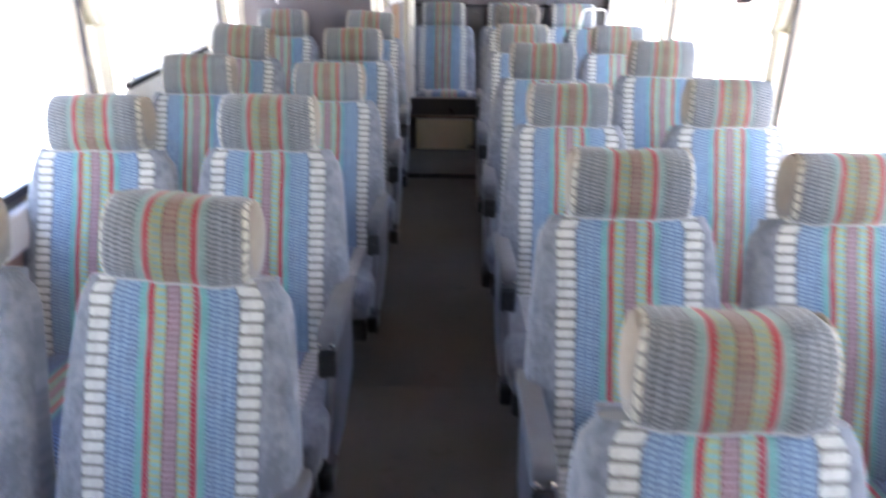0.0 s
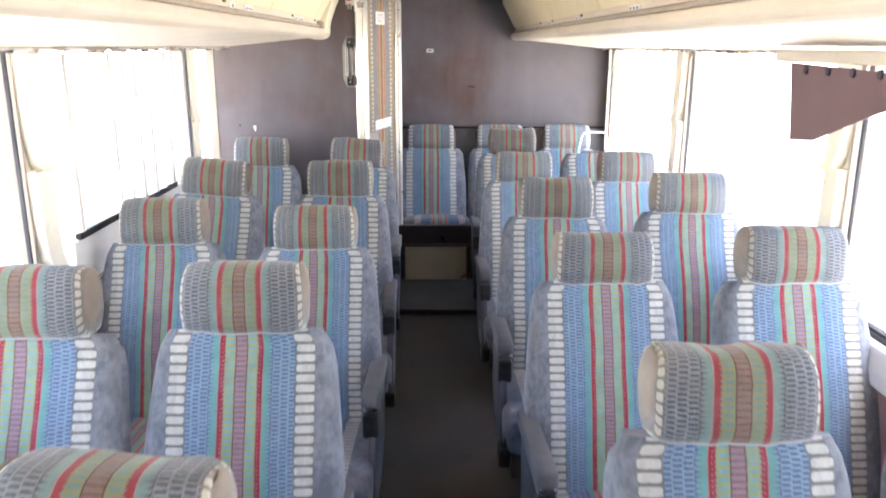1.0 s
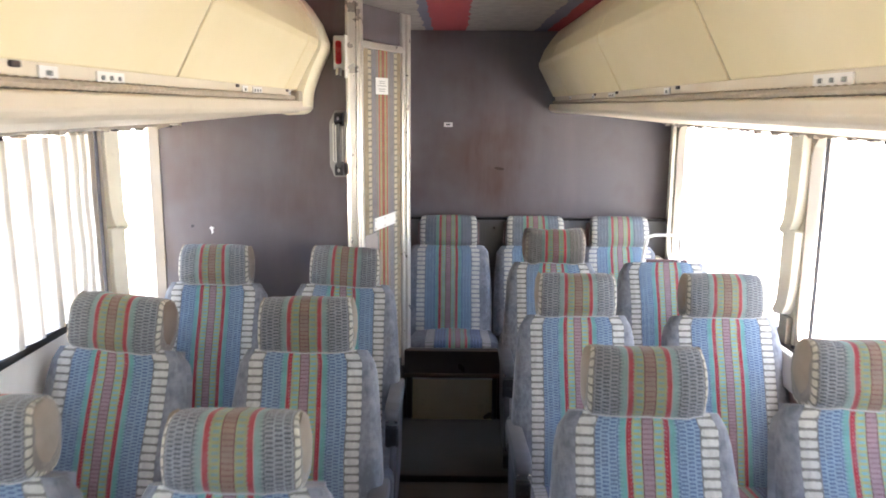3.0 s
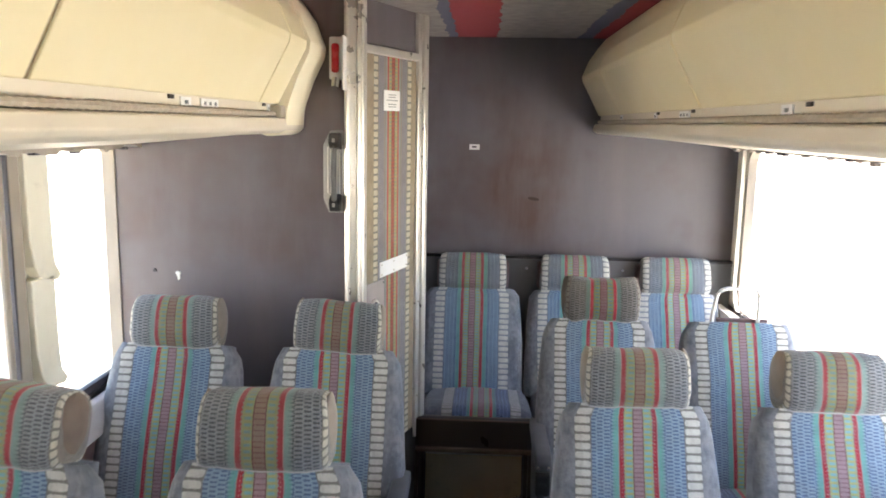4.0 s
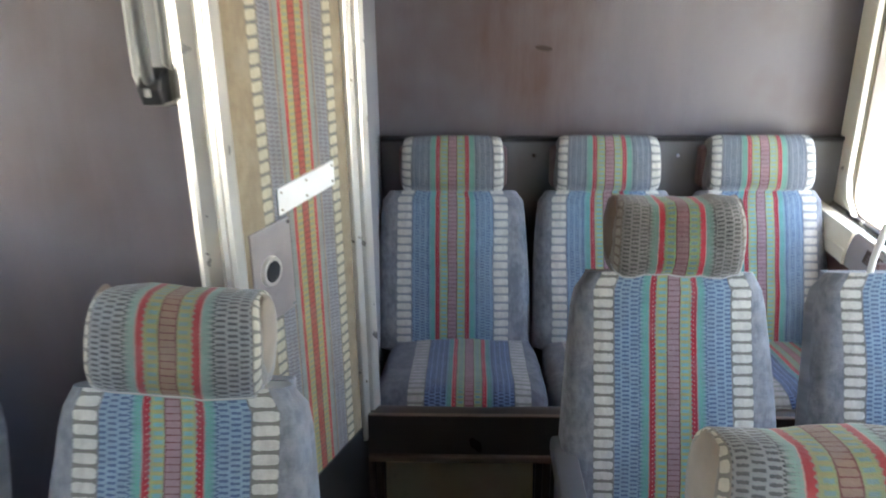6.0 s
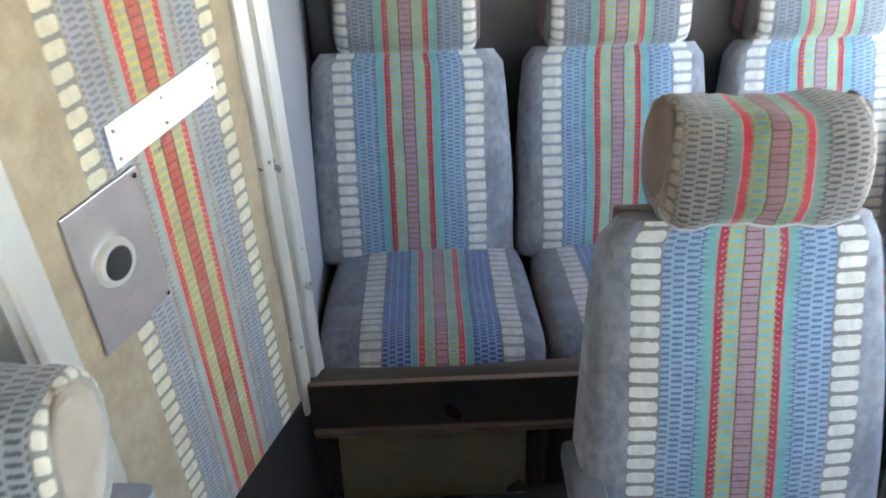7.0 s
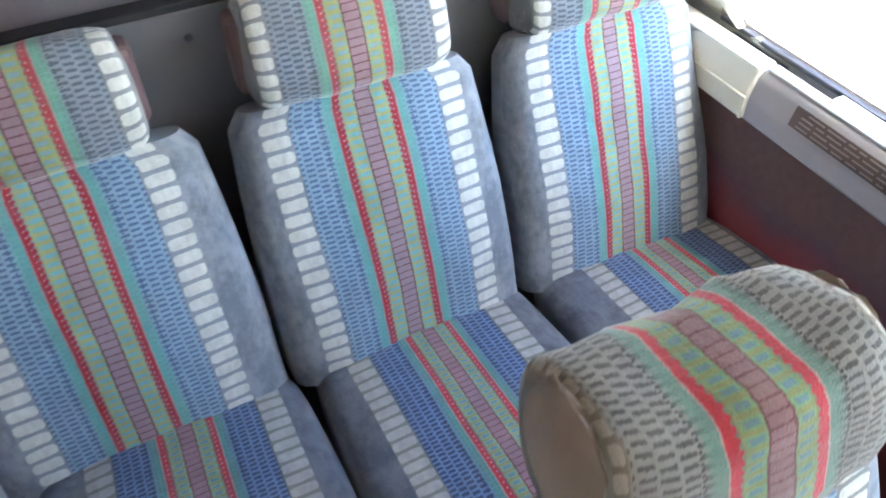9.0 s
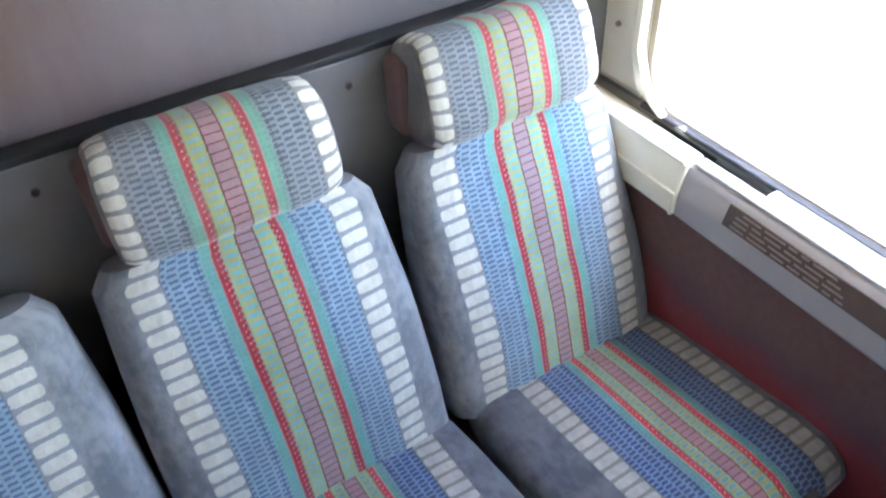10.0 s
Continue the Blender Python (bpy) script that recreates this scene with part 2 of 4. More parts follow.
M["ground"] = plain("sandy_ground", "CEBFA2", "D9CBB0", 0.9, scale=0.4, spots=0.2)
M["brass"] = plain("stain", "3C2E2A", "483630", 0.7)

s = Shader("brown_vinyl_wall", 0.45)
cloudy = s.ramp(s.noise(1.5, 4, rough=0.6), 0.30, 0.52)
cc = s.mix(cloudy, lin("5C4842"), lin("6A666B"))
cc = s.mix(s.m("MULTIPLY", s.ramp(s.noise(3.0, 5, None, (3.0, 3.0, 0.5), 0.65), 0.45, 0.7), 0.35), cc, lin("7C7478"))
cc = s.mix(s.m("MULTIPLY", s.ramp(s.noise(11, 5, rough=0.7), 0.52, 0.80), 0.05), cc, lin("453A38"))
s.color(cc)
s.bump(s.noise(420, 2), 0.35, 0.001)
s.put(s.bsdf.inputs["Roughness"], s.m("ADD", s.m("MULTIPLY", s.noise(4, 3), 0.16), 0.30))
s.bsdf.inputs["Specular IOR Level"].default_value = 0.5
M["wall"] = s.mat

s = Shader("ceiling_fabric", 0.9)
sx = s.t.nodes.new("ShaderNodeSeparateXYZ")
s.t.links.new(s.coords(), sx.inputs[0])
wob = s.m("ADD", sx.outputs[0], s.m("MULTIPLY", s.m("SUBTRACT", s.noise(9), 0.5), 0.05))
cc = s.mix(s.ramp(s.noise(20, 4), 0.3, 0.7), lin("9A9490"), lin("B2ACA6"))
for lo, hi, h in ((-0.16, -0.12, "6A6E86"), (-0.12, 0.05, "A8323E"), (0.40, 0.46, "6A6E86"), (0.46, 0.60, "A8323E"), (-0.60, -0.46, "A8323E")):
    cc = s.mix(s.m("MULTIPLY", s.between(wob, lo, hi), 0.9), cc, lin(h))
s.color(cc)
s.bump(s.noise(300, 2), 0.3, 0.001)
M["ceiling"] = s.mat

s = Shader("side_carpet", 0.95)
sx = s.t.nodes.new("ShaderNodeSeparateXYZ")
s.t.links.new(s.coords(), sx.inputs[0])
wob = s.m("ADD", sx.outputs[2], s.m("MULTIPLY", s.m("SUBTRACT", s.noise(7), 0.5), 0.16))
cc = s.mix(s.ramp(wob, 0.53, 0.62), lin("94424A"), lin("6C5660"))
cc = s.mix(s.ramp(wob, 0.60, 0.67), cc, lin("7C625E"))
cc = s.mix(s.m("MULTIPLY", s.ramp(s.noise(60, 4), 0.4, 0.7), 0.3), cc, lin("6C4048"))
s.color(cc)
s.bump(s.noise(350, 2), 0.5, 0.002)
M["carpet"] = s.mat

s = Shader("curtain_cloth", 0.9)
s.color(lin("C2BEB8"))
mixn, tr = s.t.nodes.new("ShaderNodeMixShader"), s.t.nodes.new("ShaderNodeBsdfTranslucent")
tr.inputs["Color"].default_value = (0.86, 0.84, 0.80, 1)
mixn.inputs[0].default_value = 0.5
s.t.links.new(s.bsdf.outputs[0], mixn.inputs[1])
s.t.links.new(tr.outputs[0], mixn.inputs[2])
s.t.links.new(mixn.outputs[0], s.t.nodes["Material Output"].inputs["Surface"])
M["curtain"] = s.mat

s = Shader("window_glass", 0.03)
s.bsdf.inputs["Base Color"].default_value = (0.94, 0.97, 0.95, 1)
s.bsdf.inputs["Transmission Weight"].default_value = 1.0
s.bsdf.inputs["IOR"].default_value = 1.45
M["glass"] = s.mat


# ---- mesh helpers ----
def part(name, bm, material, parent=None, label="", smooth=False):
    """Link a bmesh as one mesh object under a thing or a part."""
    me = bpy.data.meshes.new(name)
    bmesh.ops.recalc_face_normals(bm, faces=bm.faces)
    bm.to_mesh(me)
    bm.free()
    me.materials.append(material)
    if smooth:
        me.shade_smooth()
        me.set_sharp_from_angle(angle=radians(40))
    ob = new(name, me)
    if parent:
        ob.parent = parent
    return tagged(ob, label)


def thing(name, label, category, group="", kind="", at=None):
    ob = new(name)
    ob.empty_display_size = 0.1
    if at is not None:
        ob.matrix_basis = at
    return tagged(ob, label, category, group, kind)


def box(x0, x1, y0, y1, z0, z1, bevel=0.0, bm=None, segments=2):
    b = bmesh.new()
    bmesh.ops.create_cube(b, size=1.0)
    for v in b.verts:
        v.co = Vector(((x0 + x1) / 2 + v.co.x * (x1 - x0), (y0 + y1) / 2 + v.co.y * (y1 - y0), (z0 + z1) / 2 + v.co.z * (z1 - z0)))
    if bevel:
        bmesh.ops.bevel(b, geom=b.edges[:], offset=bevel, segments=segments, profile=0.5, affect="EDGES")
    return merge(bm, b) if bm else b


def merge(bm, b, m=None):
    """Add the mesh b to bm, moved by m."""
    if m is not None:
        b.transform(m)
    me = bpy.data.meshes.new("tmp")
    b.to_mesh(me)
    b.free()
    bm.from_mesh(me)
    bpy.data.meshes.remove(me)
    return bm


def prism(points, lo, hi, axis="y", bevel=0.0):
    """A profile pulled along an axis. Points are (x, z) for y, (y, z) for x, (x, y) for z."""
    b = bmesh.new()
    put = {"y": lambda p, d: (p[0], d, p[1]), "x": lambda p, d: (d, p[0], p[1]), "z": lambda p, d: (p[0], p[1], d)}[axis]
    r0 = [b.verts.new(put(p, lo)) for p in points]
    r1 = [b.verts.new(put(p, hi)) for p in points]
    b.faces.new(r0)
    b.faces.new(r1[::-1])
    for k in range(len(points)):
        j = (k + 1) % len(points)
        b.faces.new((r0[k], r0[j], r1[j], r1[k]))
    bmesh.ops.recalc_face_normals(b, faces=b.faces)
    if bevel:
        bmesh.ops.bevel(b, geom=b.edges[:], offset=bevel, segments=2, profile=0.5, affect="EDGES")
    return b


def tube(points, radius, sides=10):
    """A round bar through the points."""
    b = bmesh.new()
    rings = []
    pts = [Vector(p) for p in points]
    for k, p in enumerate(pts):
        d = (pts[min(k + 1, len(pts) - 1)] - pts[max(k - 1, 0)]).normalized()
        side = d.cross(Vector((0, 0, 1)) if abs(d.z) < 0.95 else Vector((0, 1, 0))).normalized()
        up = side.cross(d)
        rings.append([b.verts.new(p + radius * (math.cos(t) * side + math.sin(t) * up)) for t in (2 * math.pi * i / sides for i in range(sides))])
    for r0, r1 in zip(rings, rings[1:]):
        for i in range(sides):
            b.faces.new((r0[i], r0[(i + 1) % sides], r1[(i + 1) % sides], r1[i]))
    b.faces.new(rings[0][::-1])
    b.faces.new(rings[-1])
    return b


def disc(center, normal, radius, depth, sides=16):
    b = bmesh.new()
    bmesh.ops.create_cone(b, cap_ends=True, segments=sides, radius1=radius, radius2=radius * 0.9, depth=depth)
    b.transform(Matrix.Translation(center) @ Vector(normal).to_track_quat("Z", "Y").to_matrix().to_4x4())
    return b


def loft(rings, uvs, cap_uv=(0.3, 0.0)):
    """A closed skin through rings of points, with a uv for each point."""
    b = bmesh.new()
    layer = b.loops.layers.uv.new("UVMap")
    vs = [[b.verts.new(p) for p in r] for r in rings]
    n = len(rings[0])
    for k in range(len(rings) - 1):
        for i in range(n):
            j = (i + 1) % n
            f = b.faces.new((vs[k][i], vs[k][j], vs[k + 1][j], vs[k + 1][i]))
            quad = [uvs[k][i], uvs[k][j], uvs[k + 1][j], uvs[k + 1][i]]
            if abs(quad[0][1] - quad[1][1]) > 0.2 or max(abs(q[0]) for q in quad) >= 0.3:
                quad = [(0.3, q[1]) for q in quad]
            for loop, q in zip(f.loops, quad):
                loop[layer].uv = q
    for r in (vs[0], vs[-1]):
        f = b.faces.new(r)
        for loop in f.loops:
            loop[layer].uv = cap_uv
    return b


def rounded(w, t, r):
    """Ring of (x, depth, u) round a rounded rectangle, front at depth 0; u runs over the front and round its corners."""
    pts = []
    q = w - r
    for k in range(13):
        x = -q + 2 * q * k / 12
        pts.append((x, 0.0, x))
    for k in range(1, 6):
        a = math.pi / 2 * k / 5
        pts.append((q + r * math.sin(a), -r + r * math.cos(a), q + r * a))
    rb = min(r, t * 0.45)
    for k in range(0, 5):
        a = math.pi / 2 * k / 4
        pts.append((w - rb + rb * math.cos(a), -t + rb - rb * math.sin(a), 0.3))
    for k in range(0, 5):
        a = math.pi / 2 * k / 4
        pts.append((-w + rb - rb * math.sin(a), -t + rb - rb * math.cos(a), -0.3))
    for k in range(5, 0, -1):
        a = math.pi / 2 * k / 5
        pts.append((-q - r * math.sin(a), -r + r * math.cos(a), -q - r * a))
    return pts


def slab(path, halves, thick, crown=0.012, r=0.035, v0=0.0, seed=0.0, sagging=1.0):
    """An upholstered slab along a path of (y, z, angle of the outward normal in degrees), with half widths and thicknesses."""
    rings, uvs = [], []
    length, last = v0, None
    for (y, z, ang), w, t in zip(path, halves, thick):
        p = Vector((0, y, z))
        length += (p - last).length if last is not None else 0.0
        last = p
        nrm = Vector((0, math.cos(radians(ang)), math.sin(radians(ang))))
        ring, uv = [], []
        keep = halves[-2] / w if w == halves[-1] and w < halves[-2] else 1.0
        for x, d, u in rounded(w, t, min(r, w * 0.45, t * 0.45)):
            u = u * keep if abs(u) < 0.3 else u
            bulge = crown * max(0.0, 1 - (x / w) ** 2) if d > -t * 0.5 else 0.0
            q = Vector((x * 7, length * 5, v0 * 31 + seed * 7.3))
            sag = sagging * (0.0055 * noise.noise(q) + 0.0022 * noise.noise(q * 3.1) + 0.0009 * noise.noise(q * 8.3))
            ring.append(p + Vector((x, 0, 0)) + nrm * (d + bulge + sag))
            uv.append((u if abs(u) >= 0.3 else u + 0.0026 * noise.noise(Vector((u * 7, length * 8, 3.0 + seed))), length))
        rings.append(ring)
        uvs.append(uv)
    return loft(rings, uvs)


def pillow(cy, cz, half_d, half_h, tilt, half_w, n=2.7, count=32, v0=0.0, puff=0.010, taper=0.05, seed=0.0, crumple=1.0, dip=0.0):
    """A headrest: a rounded profile pulled across, with soft ends. v runs round the profile."""
    xs = [-1.0, -0.992, -0.965, -0.91, -0.82, -0.66, -0.5, -0.33, -0.16, 0, 0.16, 0.33, 0.5, 0.66, 0.82, 0.91, 0.965, 0.992, 1.0]
    sc = [0.62, 0.80, 0.90, 0.96, 0.985] + [1] * 9 + [0.985, 0.96, 0.90, 0.80, 0.62]
    edge = {0.91: half_w * 0.93, 0.965: half_w * 1.03, 0.992: half_w * 1.13, 1.0: 0.299}
    rings, uvs = [], []
    ca, sa = math.cos(radians(tilt)), math.sin(radians(tilt))
    prof = []
    for i in range(count):
        th = -math.pi / 2 - 2 * math.pi * i / count
        c, s_ = math.cos(th), math.sin(th)
        prof.append((half_d * math.copysign(abs(c) ** (2 / n), c), half_h * math.copysign(abs(s_) ** (2 / n), s_)))
    acc = [0.0]
    for k in range(1, count):
        acc.append(acc[-1] + math.hypot(prof[k][0] - prof[k - 1][0], prof[k][1] - prof[k - 1][1]))
    for x, k in zip(xs, sc):
        ring, uv = [], []
        for (py, pz), a in zip(prof, acc):
            y, z = py * k, pz * k + (half_h * (1 - k) * 0.25)
            bow = puff * (1 - x * x)
            y -= bow if py < 0 else 0
            low = max(0.0, min(1.0, 0.4 - pz / half_h)) * (0.5 + abs(x))
            bump = 1 + crumple * (0.05 * noise.noise(Vector((x * 2.2, py * 20, pz * 20 + v0 + seed * 5.1))) + 0.022 * noise.noise(Vector((x * 7, py * 45, pz * 45 + seed * 3.7))) + 0.03 * low * noise.noise(Vector((x * 11, pz * 25, seed * 2.9))))
            y, z = y * bump, z * bump - dip * (1 - x * x) * max(0.0, pz / half_h)
            yy, zz = y * ca + z * sa, -y * sa + z * ca
            ring.append(Vector((x * half_w * (1 - taper * max(0.0, pz / half_h) ** 2), cy + yy, cz + zz)))
            uv.append((math.copysign(edge[abs(x)], x) if abs(x) in edge else 0.3 if py > 0.8 * half_d and pz < 0.8 * half_h else x * half_w, v0 + a))
        rings.append(ring)
        uvs.append(uv)
    return loft(rings, uvs)


# ---- the coach body ----
FRONT, REAR, HALF, FLOOR = -6.5, 5.60, 1.13, 0.09
# The last stretch in each list is unseen, kept windowless to block light.
PILLARS = [(5.46, 5.60), (3.98, 4.075), (2.535, 2.615), (1.08, 1.165), (FRONT, -0.33)]
PILLARS_L = [(4.42, 4.60), (3.81, 4.005), (2.48, 2.575), (1.02, 1.115), (FRONT, -0.40)]
SILL, HEAD = 0.825, 1.56

floor = part("floor", box(-1.2, 1.2, FRONT - 0.1, 5.7, -0.06, FLOOR), M["floor"])
tagged(floor, "dark worn rubber aisle floor of the coach", "floor", kind="structure")
step = part("platform", box(-0.25, 1.06, 4.32, REAR, FLOOR, 0.20, 0.006), M["platform"])
tagged(step, "raised grey carpeted rear platform", "platform", kind="structure")
part("edge_strip", box(-0.25, 1.06, 4.296, 4.335, 0.178, 0.205, 0.004), M["frame"], step, "worn metal edge strip")
ramp = part("aisle_ramp", prism([(2.2, FLOOR - 0.01), (4.296, FLOOR - 0.01), (4.296, 0.1775), (2.2, FLOOR + 0.0006)], -0.32, 0.32, "x"), M["floor"])
tagged(ramp, "gently rising rubber aisle floor before the rear platform", "floor", kind="structure")
ceiling = part("ceiling", box(-1.15, 1.15, FRONT - 0.1, 5.7, 2.0, 2.06), M["ceiling"])
tagged(ceiling, "striped fabric ceiling with red bands", "ceiling", kind="structure")
wr = part("wall_rear", box(-1.21, 1.21, REAR, REAR + 0.08, -0.06, 2.0), M["wall"])
tagged(wr, "brown-grey vinyl covered rear wall, scuffed", "wall", kind="structure")
# Unseen wall added without a windscreen, to keep front light out.
wf = part("wall_front", box(-1.21, 1.21, FRONT - 0.08, FRONT, -0.06, 2.0), M["wall"])
tagged(wf, "plain brown-grey unseen wall closing the front against light", "wall", kind="structure")


def side_wall(name, sx):
    a, b = sorted((sx * HALF, sx * (HALF + 0.08)))
    bm = box(a, b, FRONT, REAR, -0.06, SILL)
    box(a, b, FRONT, REAR, HEAD, 2.0, bm=bm)
    for y0, y1 in (PILLARS if sx > 0 else PILLARS_L + [(4.60, REAR)]):
        box(a, b, y0, y1, SILL, HEAD, bm=bm)
    w = part(name, bm, M["ivory"])
    return tagged(w, "coach side wall with large windows and ivory pillars", "wall", kind="structure")


def window(number, sx, y0, y1):
    w = thing("window_%d" % number, "large coach window with grey rubber gasket", "window", "side windows", "structure")
    x = sx * (HALF + 0.03)
    glass = part("pane", box(min(x, x + sx * 0.006), max(x, x + sx * 0.006), y0, y1, SILL, HEAD), M["glass"], w, "clear dusty glass")
    glass.visible_shadow = False
    bm = bmesh.new()
    rings = []
    for gy, gz, rad in ((-0.003, -0.003, 0.0), (0.010, 0.026, 0.070) if sx > 0 else (0.006, 0.018, 0.012)):
        ring = []
        for cy, cz, a0 in ((y1, HEAD, 0), (y0, HEAD, 90), (y0, SILL, 180), (y1, SILL, 270)):
            sy, sz = (1 if cy == y1 else -1), (1 if cz == HEAD else -1)
            for k in range(7):
                a = radians(a0 + 15 * k)
                ring.append((cy - sy * (gy + rad) + rad * math.cos(a), cz - sz * (gz + rad) + rad * math.sin(a)))
        rings.append(ring)
    lo, hi = sx * (HALF - 0.008), sx * (HALF + 0.028)
    vs = [[bm.verts.new((x_, q[0], q[1])) for q in rings[k]] for x_, k in ((lo, 0), (lo, 1), (hi, 1), (hi, 0))]
    for r0, r1 in zip(vs, vs[1:] + vs[:1]):
        for k in range(28):
            j = (k + 1) % 28
            if (r0[k].co - r0[j].co).length > 1e-6 or (r1[k].co - r1[j].co).length > 1e-6:
                bm.faces.new((r0[k], r0[j], r1[j], r1[k]))
    bmesh.ops.remove_doubles(bm, verts=bm.verts, dist=1e-5)
    part("gasket", bm, M["gasket"], w, "grey rubber gasket with rounded corners")
    a, b = sorted((sx * (HALF - 0.022), sx * (HALF - 0.008)))
    part("lower_rail", box(a, b, y0 + 0.01, y1 - 0.01, 0.8385, 0.8475 if sx > 0 else 0.864, 0.002), M["ink"], w, "dark lower rail")


side_wall("wall_right", 1)
side_wall("wall_left", -1)
number = 1
for sx in (1, -1):
    rows = PILLARS if sx > 0 else PILLARS_L
    for (y1, _), (_, y0) in zip(rows, rows[1:]):
        window(number, sx, y0, y1)
        number += 1


def pillar_cover(sx, y0, y1, bead, post=False):
    """Cream mouldings over a window pillar, hooked at their lower ends, a grey stub, and a black bead before it."""
    c = thing("pillar_cover", "cream plastic moulding over a window pillar", "trim", "pillar covers", "structure")
    a = y1 - 0.105 if post else y0
    for top, low in ((1.545, 1.205), (1.225, 0.925)):
        pts = [(a, top), (y1, top), (y1 + 0.004, low + 0.09), (y1 + 0.010, low + 0.045), (y1 + 0.036, low + 0.012), (y1 + 0.020, low), (a + 0.050, low + 0.012), (a + 0.022, low + 0.05), (a + 0.006, low + 0.12)]
        part("cover", prism(pts, *sorted((sx * 1.094, sx * 1.127)), "x", 0.004), M["ivory"], c, "cream moulding with a hooked lower end")
    part("stub", box(*sorted((sx * 1.106, sx * 1.127)), a + 0.03, y1, 0.838, 0.93, 0.004), M["gasket"], c, "grey pillar stub")
    if post:
        part("post", box(*sorted((sx * 1.104, sx * 1.127)), y0, a - 0.003, 0.838, 1.55, 0.004), M["gasket"], c, "grey metal post")
    part("bead", box(*sorted((sx * 1.070, sx * 1.080)), bead - 0.004, bead + 0.004, 0.852, 1.545, 0.001), M["ink"], c, "black rubber bead")


for (y0, y1), bead in zip(PILLARS[1:4], (3.772, 2.400, 0.945)):
    pillar_cover(1, y0, y1, bead)
for (y0, y1), bead in zip(PILLARS_L[1:4], (None, 2.355, 0.900)):
    pillar_cover(-1, y0, y1, bead or 3.795, post=bead is None)


def side_lining(name, sx, y0, y1):
    """Carpet below the sill and the sill itself."""
    a, b = sorted((sx * 1.065, sx * 1.128))
    lining = part(name, box(a, b, y0, y1, FLOOR, 0.745), M["carpet"])
    tagged(lining, "dark red carpet lining below the windows", "wall lining", kind="structure")
    pts = [(1.045, 0.748), (1.050, 0.742), (1.128, 0.742), (1.128, 0.812), (1.088, 0.812), (1.086, 0.838), (1.062, 0.836), (1.056, 0.826), (1.045, 0.785)]
    sill = part("window_sill", prism([(sx * x, z) for x, z in pts], y0, y1, "y", 0.004), M["sill"])
    tagged(sill, "pale grey moulded sill along the windows", "window sill", kind="structure")
    part("channel", box(*sorted((sx * 1.0885, sx * 1.118)), y0, y1, 0.8125, 0.820), M["ink"], sill, "dark track channel")
    part("rail", box(*sorted((sx * 1.1185, sx * 1.1275)), y0, y1, 0.8125, 0.840, 0.002), M["zinc"], sill, "grey metal rail")
    return sill


sill_right = side_lining("lining_right", 1, FRONT, REAR - 0.005)
sill_left = side_lining("lining_left", -1, FRONT, 4.41)
corner = [(1.040, 0.746), (1.040, 0.79), (1.054, 0.840), (1.090, 0.844), (1.092, 0.822), (1.128, 0.822), (1.128, 0.746)]
bracket = part("corner_bracket", prism(corner, 5.285, REAR - 0.003, "y", 0.005), M["ivory"], sill_right, "cream plastic corner bracket")
part("channel", box(1.0935, 1.119, 5.283, 5.42, 0.8225, 0.826), M["ink"], sill_right, "dark track channel")
part("bracket_rim", box(1.036, 1.041, 5.288, REAR - 0.004, 0.784, 0.791, 0.0015), M["ivory"], sill_right)
part("bracket_rim", box(1.0365, 1.042, 5.286, 5.292, 0.748, 0.79, 0.0015), M["ivory"], sill_right)
part("bracket_rim", box(1.049, 1.056, 5.288, REAR - 0.004, 0.838, 0.844, 0.0015), M["ivory"], sill_right)
part("screw", disc((1.0395, 5.47, 0.768), (-1, 0, 0), 0.005, 0.003, 10), M["gasket"], sill_right)
part("jamb_trim", box(1.1225, 1.1295, 5.462, REAR - 0.003, 0.846, 1.555, 0.004), M["ivory"], sill_right, "cream window jamb trim")
part("jamb_lip", prism([(5.462, 1.55), (5.478, 1.55), (5.478, 0.93), (5.455, 0.875), (5.400, 0.848), (5.392, 0.848), (5.440, 0.886), (5.462, 0.94)], 1.098, 1.116, "x", 0.003), M["ivory"], sill_right, "cream jamb lip curving into the bracket")
for z in (1.02, 1.27):
    tab = prism([(5.478, z - 0.11), (5.478, z + 0.012), (5.520, z), (5.496, z - 0.03)], 1.104, 1.112, "x", 0.001)
    part("jamb_tab", tab, M["ivory"], sill_right, "torn cream tab")
part("screw", disc((1.114, 5.53, 0.955), (-1, 0, 0), 0.005, 0.004, 10), M["gasket"], sill_right)
# White strip laid along the sill where direct sun brightens its edge.
part("ledge", box(1.064, 1.0865, 2.7, 5.28, 0.8385, 0.8435, 0.002), M["white"], sill_right, "white strip drawn as the sunlit sill edge")
part("channel_cover", box(1.0885, 1.118, 4.965, 5.165, 0.8205, 0.845, 0.002), M["white"], sill_right, "white strip over the track channel")
part("torn_paper", prism([(5.372, 0.842), (5.352, 0.850), (5.345, 0.845), (5.352, 0.842), (5.338, 0.838), (5.360, 0.838)], 1.108, 1.114, "x"), M["white"], sill_right, "torn scrap of white paper")
tilt = Matrix.Translation((1.0505, 0, 0.8085)) @ Matrix.Rotation(math.atan2(0.013, 0.047), 4, "Y")
sign = part("safety_sign", merge(bmesh.new(), box(-0.0035, -0.001, 4.40, 5.194, -0.0175, 0.0175), tilt), M["signplate"], sill_right, "brown printed instruction strip")
r = random.Random(2)
M["print"] = plain("grey_print", "9C908C", "AC9F99", 0.6)
